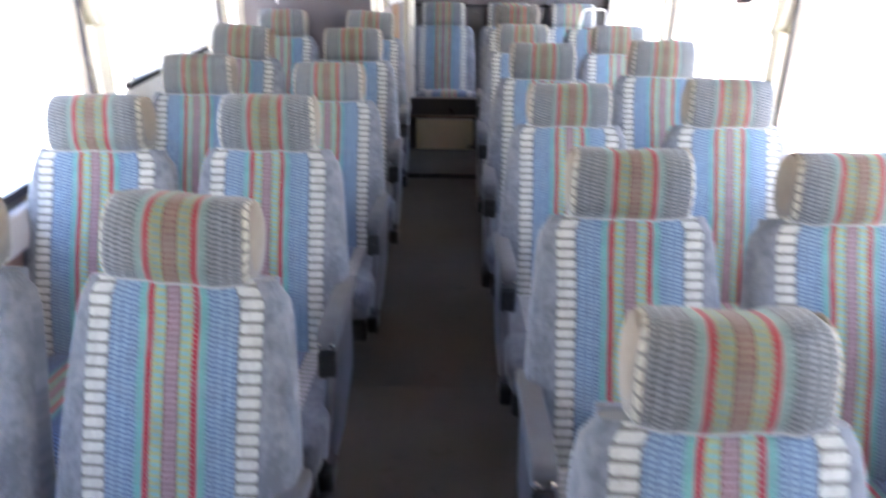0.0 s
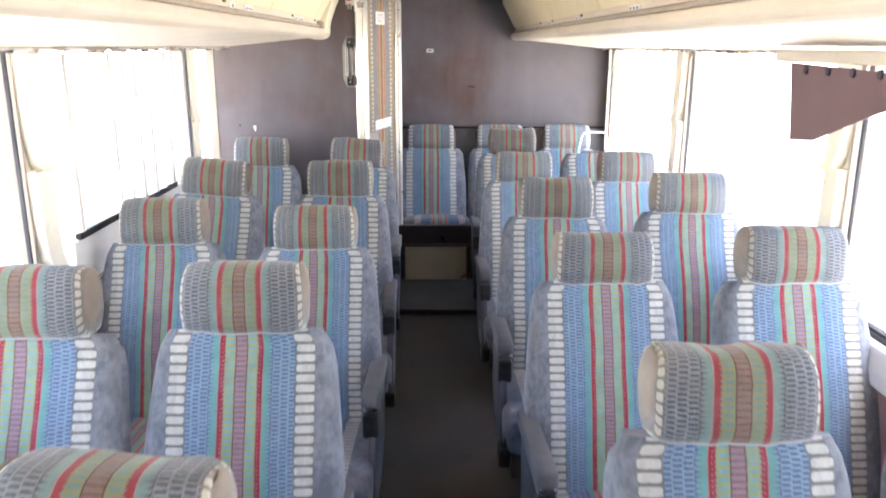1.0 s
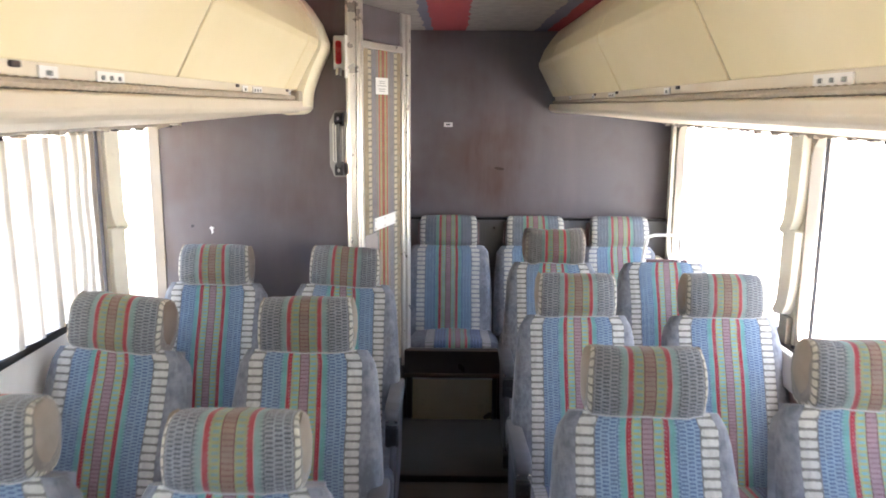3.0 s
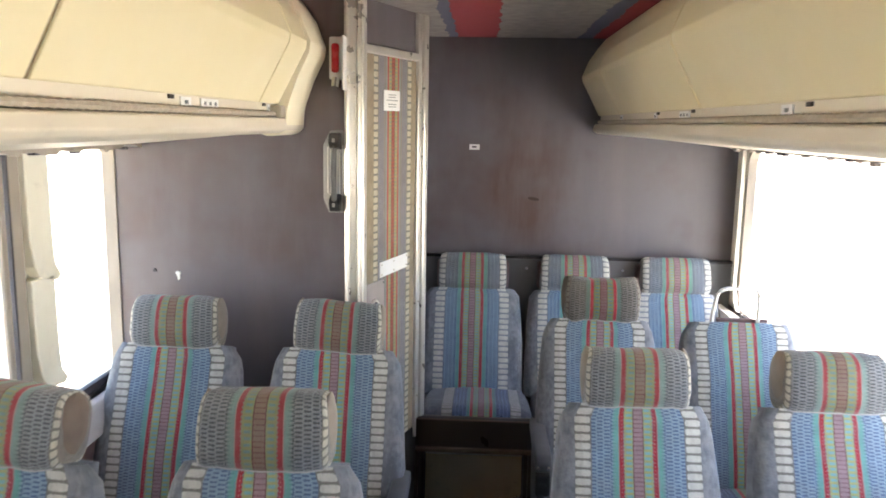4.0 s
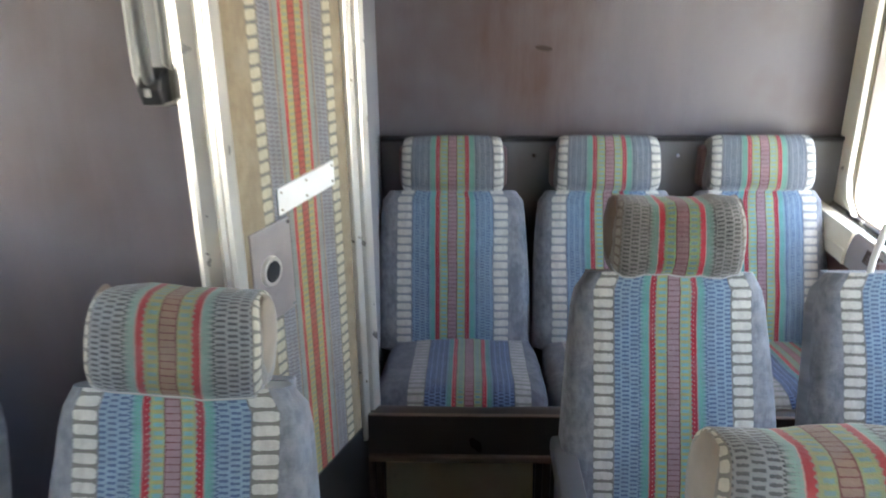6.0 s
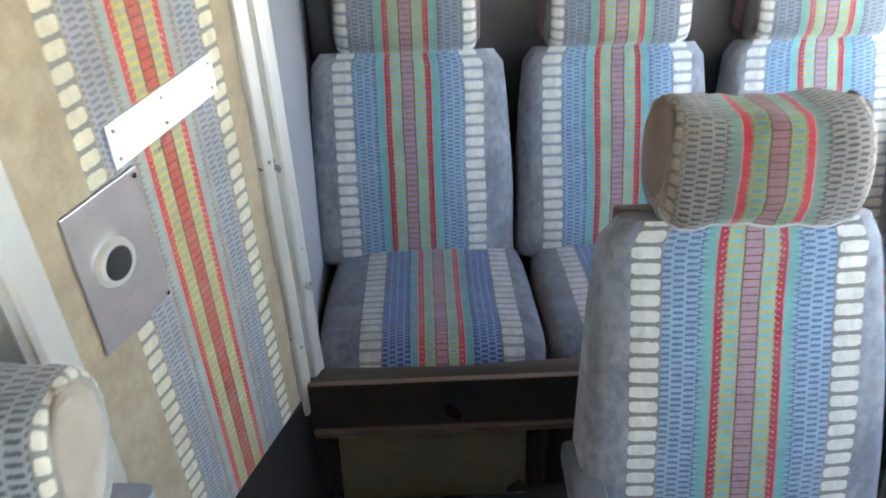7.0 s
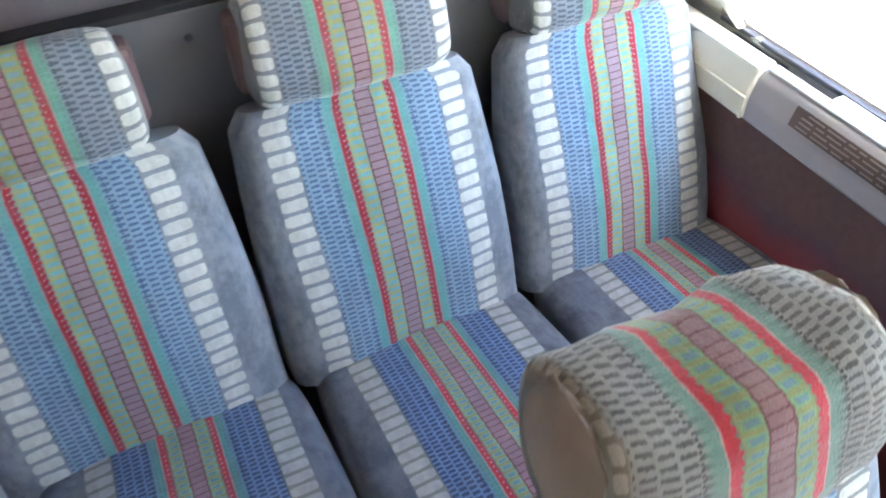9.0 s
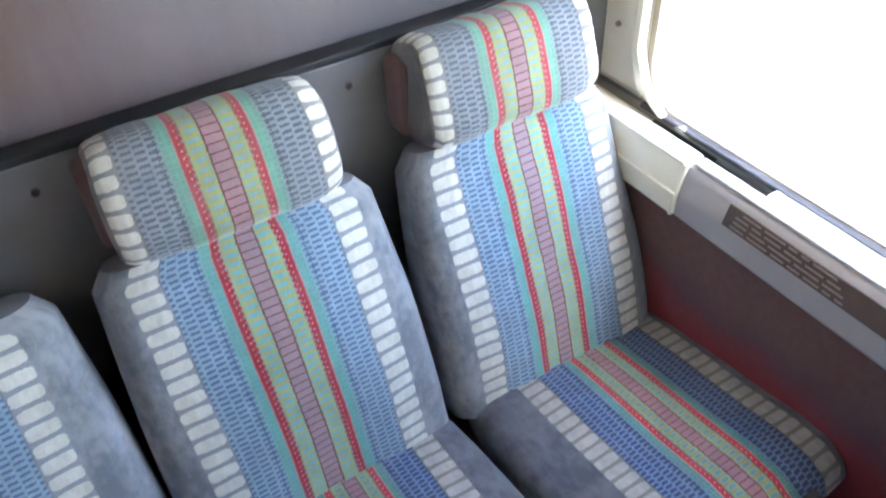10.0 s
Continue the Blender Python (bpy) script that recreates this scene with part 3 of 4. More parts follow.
for y0, y1 in ((4.98, 5.18), (4.70, 4.92), (4.44, 4.66)):
    for k in range(4):
        z, y = 0.0125 - 0.0082 * k, y0 + r.uniform(0.0, 0.03)
        while y < y1 - 0.015:
            w = min(r.uniform(0.012, 0.04), y1 - y)
            part("print_line", merge(bmesh.new(), box(-0.0042, -0.0034, y, y + w, z - 0.0012, z + 0.0012), tilt), M["print"], sign)
            y += w + 0.006

# ---- washroom in the rear corner ----
lav = part("washroom_wall", box(-1.128, -0.40, 4.42, 4.46, FLOOR, 1.998), M["wall"])
tagged(lav, "brown-grey vinyl front wall of the washroom", "wall", kind="structure")
side = part("washroom_side", prism([(-0.224, 4.925), (-0.256, 5.598), (-0.29, 5.598), (-0.262, 4.925)], FLOOR, 1.998, "z"), M["panel"])
tagged(side, "narrow vinyl wall beside the rear seats", "wall", kind="structure")

post = thing("door_post", "bright aluminium corner post of the washroom", "door frame", kind="structure")
part("post_face", prism([(-0.412, 4.404), (-0.404, 4.399), (-0.398, 4.404), (-0.378, 4.409), (-0.372, 4.47), (-0.408, 4.47)], FLOOR, 1.998, "z"), M["alu"], post, "ribbed aluminium face")
part("post_edge", prism([(-0.377, 4.408), (-0.370, 4.402), (-0.364, 4.407), (-0.360, 4.405), (-0.354, 4.410), (-0.352, 4.452), (-0.371, 4.47)], FLOOR, 1.998, "z"), M["alu"], post, "rounded aluminium edge")
DOOR = Matrix.Translation((-0.403, 4.45, 0)) @ Matrix.Rotation(math.atan2(1.0, 0.398), 4, "Z")
door = thing("door_1", "narrow washroom door covered in striped fabric, closed", "door", kind="structure", at=DOOR)
W, MID = 0.455, 0.267
b = box(0.03, W - 0.01, -0.004, 0.02, 0.50, 1.835)
layer = b.loops.layers.uv.new("UVMap")
for f in b.faces:
    for loop in f.loops:
        loop[layer].uv = ((loop.vert.co.x - MID), loop.vert.co.z)
part("door_leaf", b, M["door"], door, "striped grey, tan and red fabric panel")
part("kick_panel", box(0.03, W, -0.006, 0.02, FLOOR, 0.50), M["frame"], door, "dark metal kick panel")
part("top_rail", box(0.03, W, -0.013, 0.012, 1.835, 1.862, 0.004), M["alu"], door, "aluminium rail")
part("top_panel", box(0.03, W - 0.02, 0.0, 0.018, 1.862, 1.998), M["wall"], door, "brown panel above the door")
jamb = part("jamb", box(W - 0.022, W + 0.008, -0.014, 0.012, 0.46, 1.998, 0.005), M["alu"], door, "bright aluminium jamb")
part("jamb_bead", box(W + 0.010, W + 0.048, -0.022, 0.02, 0.46, 1.998, 0.008), M["alu"], jamb, "aluminium bead")
for z in (0.62, 0.98, 1.32, 1.66):
    part("screw", disc((W - 0.007, -0.015, z), (0, -1, 0), 0.003, 0.003, 10), M["tube"], jamb)
note = part("notice", box(0.200, 0.308, -0.0065, -0.0042, 1.662, 1.728), M["white"], door, "small white printed notice")
for z, w2 in ((1.714, 0.050), (1.706, 0.044), (1.696, 0.076), (1.683, 0.055), (1.675, 0.050)):
    part("print_line", box(0.254 - w2 / 2, 0.254 + w2 / 2, -0.0075, -0.0064, z - 0.0011, z + 0.0011), M["symbol"], note)
plate = part("repair_plate", prism([(0.177, 1.113), (0.373, 1.121), (0.373, 1.171), (0.178, 1.164)], -0.0075, -0.0042, "y"), M["white"], door, "white patch strip screwed across the door")
for x, z in ((0.187, 1.155), (0.187, 1.122), (0.270, 1.157), (0.270, 1.126), (0.364, 1.162), (0.364, 1.130)):
    part("screw", disc((x, -0.0085, z), (0, -1, 0), 0.0024, 0.003, 10), M["tube"], plate)
lock = part("lock_plate", box(0.085, 0.204, -0.0085, -0.0045, 0.922, 1.105, 0.0015), M["lockmetal"], door, "scratched metal lock plate")
part("lock_ring", disc((0.134, -0.011, 1.021), (0, -1, 0), 0.030, 0.008, 24), M["alu"], lock)
part("hole", disc((0.134, -0.0155, 1.021), (0, -1, 0), 0.021, 0.003, 24), M["black"], lock, "dark open latch hole")
for x, z in ((0.196, 1.097), (0.196, 0.931)):
    part("screw", disc((x, -0.0095, z), (0, -1, 0), 0.0036, 0.003, 10), M["chrome"], lock)

# grab handle and red lamp on the washroom wall
grab = thing("grab_handle", "black grab handle on a clear plastic backplate", "grab handle")
part("backplate", prism([(-0.414, 1.352), (-0.414, 1.600), (-0.456, 1.598), (-0.477, 1.555), (-0.477, 1.395), (-0.460, 1.352)], 4.410, 4.419, "y", 0.003), M["zinc"], grab, "grey cast metal backplate")
for x in (-0.457, -0.4215):
    part("plate_rib", tube([(x - 0.006, 4.409, 1.548), (x - 0.006, 4.409, 1.412), (x + 0.004, 4.409, 1.405), (x + 0.004, 4.409, 1.555), (x - 0.006, 4.409, 1.548)], 0.0016, 6), M["alu"], grab, "raised bright rib", True)
part("grip", tube([(-0.437, 4.400, 1.580), (-0.437, 4.378, 1.572), (-0.437, 4.368, 1.548), (-0.437, 4.364, 1.475), (-0.437, 4.368, 1.402), (-0.437, 4.378, 1.378), (-0.437, 4.400, 1.370)], 0.0085, 12), M["grip"], grab, "dark grey grip bar", True)
for z, up in ((1.566, 1), (1.384, -1)):
    f = part("foot", prism([(4.409, z - 0.026), (4.409, z + 0.026), (4.372, z + 0.020 + 0.004 * up), (4.360, z), (4.372, z - 0.020 + 0.004 * up)], -0.453, -0.421, "x", 0.004), M["black"], grab, "black end block")
    part("cap", box(-0.441, -0.433, 4.357, 4.362, z - 0.006 + 0.004 * up, z + 0.006 + 0.004 * up, 0.001), M["zinc"], f, "square metal screw cap")
lamp = thing("warning_lamp", "red indicator lamp in a white housing", "lamp")
part("housing", box(-0.455, -0.412, 4.392, 4.419, 1.745, 1.868, 0.006), M["white"], lamp, "white housing")
part("shield", box(-0.410, -0.404, 4.352, 4.419, 1.715, 1.868, 0.002), M["white"], lamp, "white side shield")
part("lens", box(-0.446, -0.424, 4.378, 4.394, 1.765, 1.848, 0.007), M["redlens"], lamp, "red lens")
part("knob", disc((-0.435, 4.385, 1.733), (0, -0.6, -1), 0.013, 0.03, 14), M["chrome"], lamp, "chrome knob")
part("wall_screw", prism([(-0.944, 1.152), (-0.940, 1.158), (-0.931, 1.156), (-0.927, 1.150), (-0.931, 1.146), (-0.930, 1.134), (-0.936, 1.128), (-0.938, 1.142)], 4.413, 4.4195, "y", 0.001), M["white"], lav, "white torn plug")
part("wall_screw", disc((-1.010, 4.418, 1.158), (0, -1, 0), 0.006, 0.006, 10), M["ink"], lav)

label = part("wall_label", box(-0.062, -0.016, REAR - 0.004, REAR - 0.0015, 1.511, 1.535), M["white"], wr, "tiny white label")
part("print_line", box(-0.05, -0.03, REAR - 0.0056, REAR - 0.0042, 1.520, 1.527), M["ink"], label)

mark = bmesh.new()
bmesh.ops.create_circle(mark, cap_ends=True, segments=18, radius=1.0)
mark.transform(Matrix.Translation((0.232, REAR - 0.003, 1.296)) @ Matrix.Rotation(radians(90), 4, "X") @ Matrix.Rotation(radians(-8), 4, "Z") @ Matrix.Diagonal((0.026, 0.0075, 1, 1)))
part("smudge", mark, M["brass"], wr, "dark brown smudge")

# ---- luggage racks ----
FACE = [(0.503, 1.668), (0.468, 1.735), (0.425, 1.815), (0.422, 1.835), (0.448, 1.90), (0.485, 1.955), (0.520, 1.998)]


def rack(sx, out, y0, y1, seams, cap):
    """out: how much further from the aisle than the standard profile."""
    side_name = thing("luggage_rack", "cream overhead luggage rack with closed flap doors", "luggage rack", "luggage racks")
    P = lambda pts: [(sx * min(x + out, 1.128), z) for x, z in pts]
    body = [(1.128, 1.998), (0.535, 1.998), (0.50, 1.955), (0.462, 1.90), (0.437, 1.835), (0.44, 1.815), (0.485, 1.738), (0.513, 1.672), (0.516, 1.62), (1.128, 1.565)]
    part("body", prism(P(body), y0, y1, "y"), M["rail"], side_name, "pale grey rack body")
    lip = [(0.488, 1.598), (0.482, 1.608), (0.486, 1.630), (0.496, 1.633), (0.54, 1.632), (0.62, 1.610), (1.09, 1.556), (1.09, 1.540), (0.60, 1.588), (0.505, 1.590)]
    part("lip", prism(P(lip), y0, y1 - 0.001, "y", 0.003), M["rail"], side_name, "pale grey lower lip")
    n = int((y1 - y0) / 0.012)
    hose = bmesh.new()
    rings = []
    for k in range(n):
        y, r = y0 + 0.02 + (y1 - y0 - 0.05) * k / (n - 1), 0.0085 if k % 2 else 0.0066
        rings.append([hose.verts.new((sx * (0.505 + out) + r * math.cos(a), y, 1.641 + r * math.sin(a))) for a in (math.pi / 4 * i for i in range(8))])
    for r0, r1 in zip(rings, rings[1:]):
        for i in range(8):
            hose.faces.new((r0[i], r0[(i + 1) % 8], r1[(i + 1) % 8], r1[i]))
    part("hose", hose, M["tube"], side_name, "ribbed beige hose")
    inner = [(x + 0.02, z + 0.004) for x, z in FACE[::-1]]
    for a, b_ in zip(seams, seams[1:]):
        part("flap_door", prism(P(FACE + inner), a + 0.0055, b_ - 0.0055, "y", 0.003), M["cream"], side_name)
    gap = [(x + 0.004, z + 0.001) for x, z in FACE]
    for a in seams[1:-1]:
        part("seam_gap", prism(P(gap + inner), a - 0.006, a + 0.006, "y"), M["seam"], side_name)
    if cap:
        c = [(0.540, 1.582), (0.516, 1.583), (0.500, 1.588), (0.488, 1.598), (0.482, 1.613), (0.480, 1.65), (0.474, 1.675), (0.450, 1.74), (0.418, 1.805), (0.414, 1.835), (0.44, 1.905), (0.478, 1.96), (0.512, 1.998), (1.128, 1.998), (1.128, 1.575), (0.60, 1.602)]
        part("end_cap", prism(P(c), seams[-1] + 0.002, y1, "y", 0.005), M["cap_cream"], side_name, "pale cream moulded end cap with a rounded lower corner", True)
        part("hose_end", box(*sorted((sx * (0.484 + out), sx * (0.53 + out))), seams[-1] - 0.05, seams[-1] + 0.004, 1.630, 1.664, 0.005), M["tube"], side_name, "brown hose end fitting")
    return side_name


def rack_sticker(parent, x, y, width, bars):
    sx = math.copysign(1, x)
    st = part("sticker", box(*sorted((x, x + sx * 0.003)), y - width / 2, y + width / 2, 1.6465, 1.6655), M["white"], parent, "white sticker with dark symbols")
    for k in range(bars):
        yy = y + width * ((k + 0.5) / bars - 0.5) * 0.92
        part("symbol", box(*sorted((x - sx * 0.0014, x + sx * 0.0002)), yy - width * 0.15 / bars, yy + width * 0.15 / bars, 1.6525, 1.6595), M["symbol"], st)


rack_r = rack(1, 0.0, FRONT, REAR - 0.004, [-2.1, -0.75, 0.2, 1.15, 2.1, 2.99, 3.95, 5.06, 5.59], False)
rack_l = rack(-1, 0.052, FRONT, 4.415, [-2.1, -0.75, 0.2, 1.15, 2.08, 3.03, 4.02, 4.205], True)
for y, w, n in ((1.75, 0.10, 3), (2.60, 0.115, 3), (3.45, 0.05, 1), (4.13, 0.10, 3), (4.47, 0.04, 1), (5.05, 0.05, 2)):
    rack_sticker(rack_r, 0.510, y, w, n)
for y, w, n in ((1.85, 0.10, 3), (2.55, 0.05, 1), (2.745, 0.10, 3), (3.56, 0.05, 1), (3.69, 0.10, 3), (4.13, 0.02, 1)):
    rack_sticker(rack_l, -0.562, y, w, n)


for par, x, y in ((rack_l, -0.562, 2.47), (rack_l, -0.562, 3.49), (rack_l, -0.562, 4.09), (rack_r, 0.510, 3.36), (rack_r, 0.510, 4.05), (rack_r, 0.510, 4.44)):
    part("hole", box(*sorted((x - math.copysign(0.001, x), x + math.copysign(0.004, x))), y - 0.012, y + 0.012, 1.660, 1.668, 0.002), M["brownplate"], par, "dark finger hole")


def curtain_track(sx, y0, y1, seed):
    """Track above the windows with its odd glides and hooks."""
    r = random.Random(seed)
    t = thing("curtain_track", "thin aluminium curtain track with worn glides", "curtain track", "curtain tracks")
    part("track", box(*sorted((sx * 1.035, sx * 1.055)), y0, y1, 1.540, 1.550, 0.003), M["alu"], t, "aluminium track")
    y = y0 + 0.1
    while y < y1 - 0.05:
        h, w = r.uniform(0.004, 0.011), r.uniform(0.012, 0.05)
        part("glide", box(*sorted((sx * 1.030, sx * 1.050)), y, y + w, 1.541 - h, 1.542, 0.003), M["ink"] if r.random() < 0.3 else M["gasket"], t)
        y += w + r.uniform(0.02, 0.16)
    # torn edge of the headlining that hangs below the track
    torn = bmesh.new()
    y, rows = y0, []
    while y < y1:
        z = 1.549 - (r.uniform(0.004, 0.017) if r.random() < 0.5 else r.uniform(0.0, 0.003))
        x = 1.028 + r.uniform(-0.004, 0.004)
        rows.append([torn.verts.new((sx * (x + dx), y, zz)) for dx, zz in ((0, 1.556), (0, z), (0.003, z), (0.003, 1.556))])
        y += r.uniform(0.012, 0.07)
    for a, b in zip(rows, rows[1:]):
        for k in range(4):
            torn.faces.new((a[k], a[(k + 1) % 4], b[(k + 1) % 4], b[k]))
    part("torn_edge", torn, M["gasket"], t, "torn grey edge of lining")


for sx in (1, -1):
    trim = part("header_trim", box(*sorted((sx * 1.06, sx * 1.128)), FRONT, 5.44 if sx > 0 else 4.41, 1.544, 1.572, 0.003), M["carpet"])
    tagged(trim, "dull red fabric strip above the windows", "trim", kind="structure")
curtain_track(1, FRONT + 0.1, 5.44, 3)
curtain_track(-1, FRONT + 0.1, 4.40, 5)

filler = thing("window_filler", "white filler board below a dark window bar", "window board")
part("board", box(-1.106, -1.098, 2.66, 3.80, 0.846, 0.984, 0.002), M["white"], filler, "white board")
part("bar", box(-1.112, -1.090, 2.69, 3.62, 0.985, 1.009, 0.004), M["frame"], filler, "dark bar")

# thin white curtain with sharp overlapping folds, gathered at the pillar
r = random.Random(11)
cur = bmesh.new()
cols, ys = [(2.60, -1.072)], 2.60
for fold in (2.635, 2.93, 3.04, 3.15, 3.27, 3.37, 3.47, 3.56, 3.62, 3.67):
    w = 0.012 if fold < 2.7 else 0.026
    cols += [((ys + fold) / 2, -1.068 + r.uniform(-0.006, 0.006)), (fold + w, -1.060), (fold, -1.070), (fold + w + 0.006, -1.078)]
    ys = fold + w + 0.006
cols.append((3.74, -1.072))
grid = []
for n, (ys, x) in enumerate(cols):
    lean = r.uniform(-0.006, 0.006)
    grid.append([cur.verts.new((x + 0.004 * k / 8 + r.uniform(-0.0012, 0.0012), ys + lean * k / 8 + 0.005 * noise.noise(Vector((ys * 3, k * 0.5, 0))), 1.53 - 0.505 * k / 8)) for k in range(9)])
for c0, c1 in zip(grid, grid[1:]):
    for k in range(8):
        cur.faces.new((c0[k], c1[k], c1[k + 1], c0[k + 1]))
cloth = part("cloth", cur, M["curtain"], None, smooth=True)
curtain = thing("curtain", "thin white pleated curtain drawn to the window pillar", "curtain")
cloth.parent = curtain

# ---- coach seats ----
def arc(n, f):
    return [f(k / (n - 1)) for k in range(n)]


def back_path(y0, z0, y1, z1, n=16, belly=0.018):
    """Front line of a backrest from the cushion to the seam."""
    ang = 180 - math.degrees(math.atan2(y1 - y0, z1 - z0))
    out = []
    for k in range(n):
        t = k / (n - 1)
        bow = -belly * math.sin(math.pi * min(1.0, t * 1.15)) if t < 0.87 else 0.0
        out.append((y0 + (y1 - y0) * t + bow, z0 + (z1 - z0) * t, ang))
    return out


def bus_seat(aisle, head=True, seed=1.0, cloth="seat", head_mat="head", roll=0.0, grow=1.0, crumple=1.0, wide=1.0, dip=0.0, deep=1.0, shift=0.0):
    """One seat; its origin lies on the floor below the headrest seam. aisle: -1 or 1 for the side with the armrest."""
    seat = thing("coach_seat", "reclining coach seat in striped blue moquette with headrest", "seat", "coach seats")
    y0, z0, y1, z1 = -0.20, 0.42, 0.0, 0.972
    p = back_path(y0, z0, y1, z1, 18)
    halves = arc(18, lambda t: 0.214 - 0.033 * max(0.0, (t - 0.2) / 0.8) ** 1.5)
    thick = arc(18, lambda t: 0.12 - 0.035 * t)
    halves[-1], halves[-2] = halves[-1] - 0.020, halves[-2] - 0.004
    thick[-1] -= 0.03
    part("backrest", slab(p, halves, thick, 0.014, 0.030, seed=seed), M[cloth], seat, "striped blue backrest with grey plush sides", True)
    shell = back_path(y0 + 0.10, z0 - 0.02, y1 + 0.085, z1 - 0.03, 8, 0.0)
    # The last aisle seat's shell is browned to stand for its shaded side.
    part("back_shell", slab([(a, b_, c + 180) for a, b_, c in shell], arc(8, lambda t: 0.20 - 0.045 * t), arc(8, lambda t: 0.03), 0.01, 0.012, seed=seed), M["dusty_shaded_cap" if head_mat == "dusty_shaded_head" else "plush"], seat, "grey back shell", True)
    if head:
        turn = Matrix.Translation((shift, 0.02, 0.97)) @ Matrix.Rotation(radians(roll), 4, "Y") @ Matrix.Translation((0, -0.02, -0.97))
        hb = pillow(0.046 + 0.063 * (deep - 1), 0.949 + 0.077 * grow, 0.063 * deep, 0.077 * grow, 12, 0.127 * wide, n=3.2, v0=0.55, taper=0.07, seed=seed, crumple=crumple, dip=dip)
        hb.transform(turn)
        hb.verts.ensure_lookup_table()
        hem = [hb.verts[32 * k + 3].co + Vector((0, -0.0006, -0.0004)) for k in range(1, 18)]
        h = part("headrest", hb, M[head_mat], seat, "rolled striped headrest with plush ends", True)
        for sx in (-1, 1):
            c = bmesh.new()
            bmesh.ops.create_uvsphere(c, u_segments=24, v_segments=14, radius=1.0)
            for v in c.verts:
                v.co *= 1 + 0.09 * noise.noise(v.co * 2.3 + Vector((seed, sx, 0))) + 0.05 * crumple * noise.noise(v.co * 5.1 + Vector((seed, sx, 4)))
            c.transform(turn @ Matrix.Translation((sx * 0.1185 * wide, 0.046 + 0.063 * (deep - 1), 0.962 + 0.073 * grow)) @ Matrix.Rotation(radians(-12), 4, "X") @ Matrix.Diagonal((0.014 * deep, 0.051 * deep, 0.065 * grow, 1)))
            part("end_pad", c, M["dusty_shaded_cap" if head_mat == "dusty_shaded_head" or roll > 3.5 else "cap"], h, "faded plush end", True)
        part("piping", tube(hem, 0.0017, 6), M["piping"], h, "pale seam piping")
    cush = [(-0.16, 0.455, 90), (-0.20, 0.468, 90), (-0.28, 0.474, 92), (-0.40, 0.484, 92), (-0.50, 0.490, 94), (-0.57, 0.488, 102), (-0.605, 0.474, 128), (-0.622, 0.445, 160), (-0.625, 0.40, 180)]
    ct = [0.10, 0.12, 0.125, 0.13, 0.13, 0.125, 0.12, 0.10, 0.08]
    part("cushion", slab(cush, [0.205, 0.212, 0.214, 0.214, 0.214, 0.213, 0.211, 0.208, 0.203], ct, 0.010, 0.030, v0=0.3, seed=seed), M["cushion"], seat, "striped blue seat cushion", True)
    part("seat_frame", box(-0.19, 0.19, -0.58, -0.10, 0.29, 0.365, 0.01), M["frame"], seat, "dark steel seat frame")
    part("pedestal", prism([(-0.50, FLOOR), (-0.20, FLOOR), (-0.24, 0.30), (-0.46, 0.30)], -0.03, 0.03, "x", 0.006), M["frame"], seat, "dark pedestal leg")
    if aisle:
        x0, x1 = sorted((aisle * 0.178, aisle * 0.226))
        pad = prism([(-0.06, 0.600), (-0.06, 0.640), (-0.36, 0.664), (-0.415, 0.660), (-0.428, 0.635), (-0.418, 0.604), (-0.36, 0.604)], x0, x1, "x", 0.009)
        arm = part("armrest", pad, M["arm"], seat, "slate grey plastic armrest", True)
        for x in (x0 + 0.010, x1 - 0.010):
            part("screw", disc((x, -0.430, 0.625), (0, -1, -0.2), 0.006, 0.006, 10), M["chrome"], arm)
        part("arm_end", box(x0 + 0.002, x1 - 0.002, -0.430, -0.365, 0.535, 0.606, 0.008), M["black"], arm, "black moulded end")
        part("slot", box(x0 + 0.014, x1 - 0.014, -0.433, -0.425, 0.567, 0.580, 0.003), M["black"], arm, "black release slot")
        xs = sorted((aisle * 0.196, aisle * 0.219))
        pan = prism([(-0.10, 0.60), (-0.13, 0.40), (-0.30, 0.33), (-0.50, 0.33), (-0.535, 0.38), (-0.46, 0.50), (-0.40, 0.585)], xs[0], xs[1], "x", 0.006)
        part("side_panel", pan, M["side"], seat, "slate grey side panel", True)
        part("panel_foot", box(xs[0] - 0.006, xs[1] + 0.006, -0.56, -0.48, 0.315, 0.37, 0.008), M["black"], seat)
    return seat


# x, y and lift of each seat; rows run from the front of the coach to its rear
AISLE_LEFT = [(-0.407, 1.145, -0.002), (-0.429, 1.939, 0.010), (-0.402, 2.777, -0.031), (-0.400, 3.465, 0.006), (-0.411, 4.241, 0.004)]
WINDOW_LEFT = [(-0.868, 1.160, -0.002), (-0.870, 1.910, 0.010), (-0.872, 2.765, -0.012), (-0.897, 3.420, 0.018), (-0.877, 4.215, 0.012)]
AISLE_RIGHT = [(0.402, 0.785, -0.024), (0.424, 1.482, 0.003), (0.407, 2.335, -0.008), (0.393, 3.052, 0.008), (0.388, 3.922, -0.016), (0.407, 4.673, 0.007)]
WINDOW_RIGHT = [(0.866, 0.800, 0.0), (0.868, 1.478, 0.0), (0.879, 2.273, 0.011), (0.867, 3.067, 0.022), (0.866, 3.944, -0.020)]
rng = random.Random(4)
for k, (x, y, lift) in enumerate(AISLE_LEFT):
    a = bus_seat(1, seed=1.0 + k, roll=3.0 if k in (0, 4) else 0.0, grow=0.95 if k == 2 else 1.0)
    a.matrix_basis = pose(x, y, lift, 0, rng.uniform(-0.4, 0.4), -2.5 if k == 0 else rng.uniform(-1, 1))
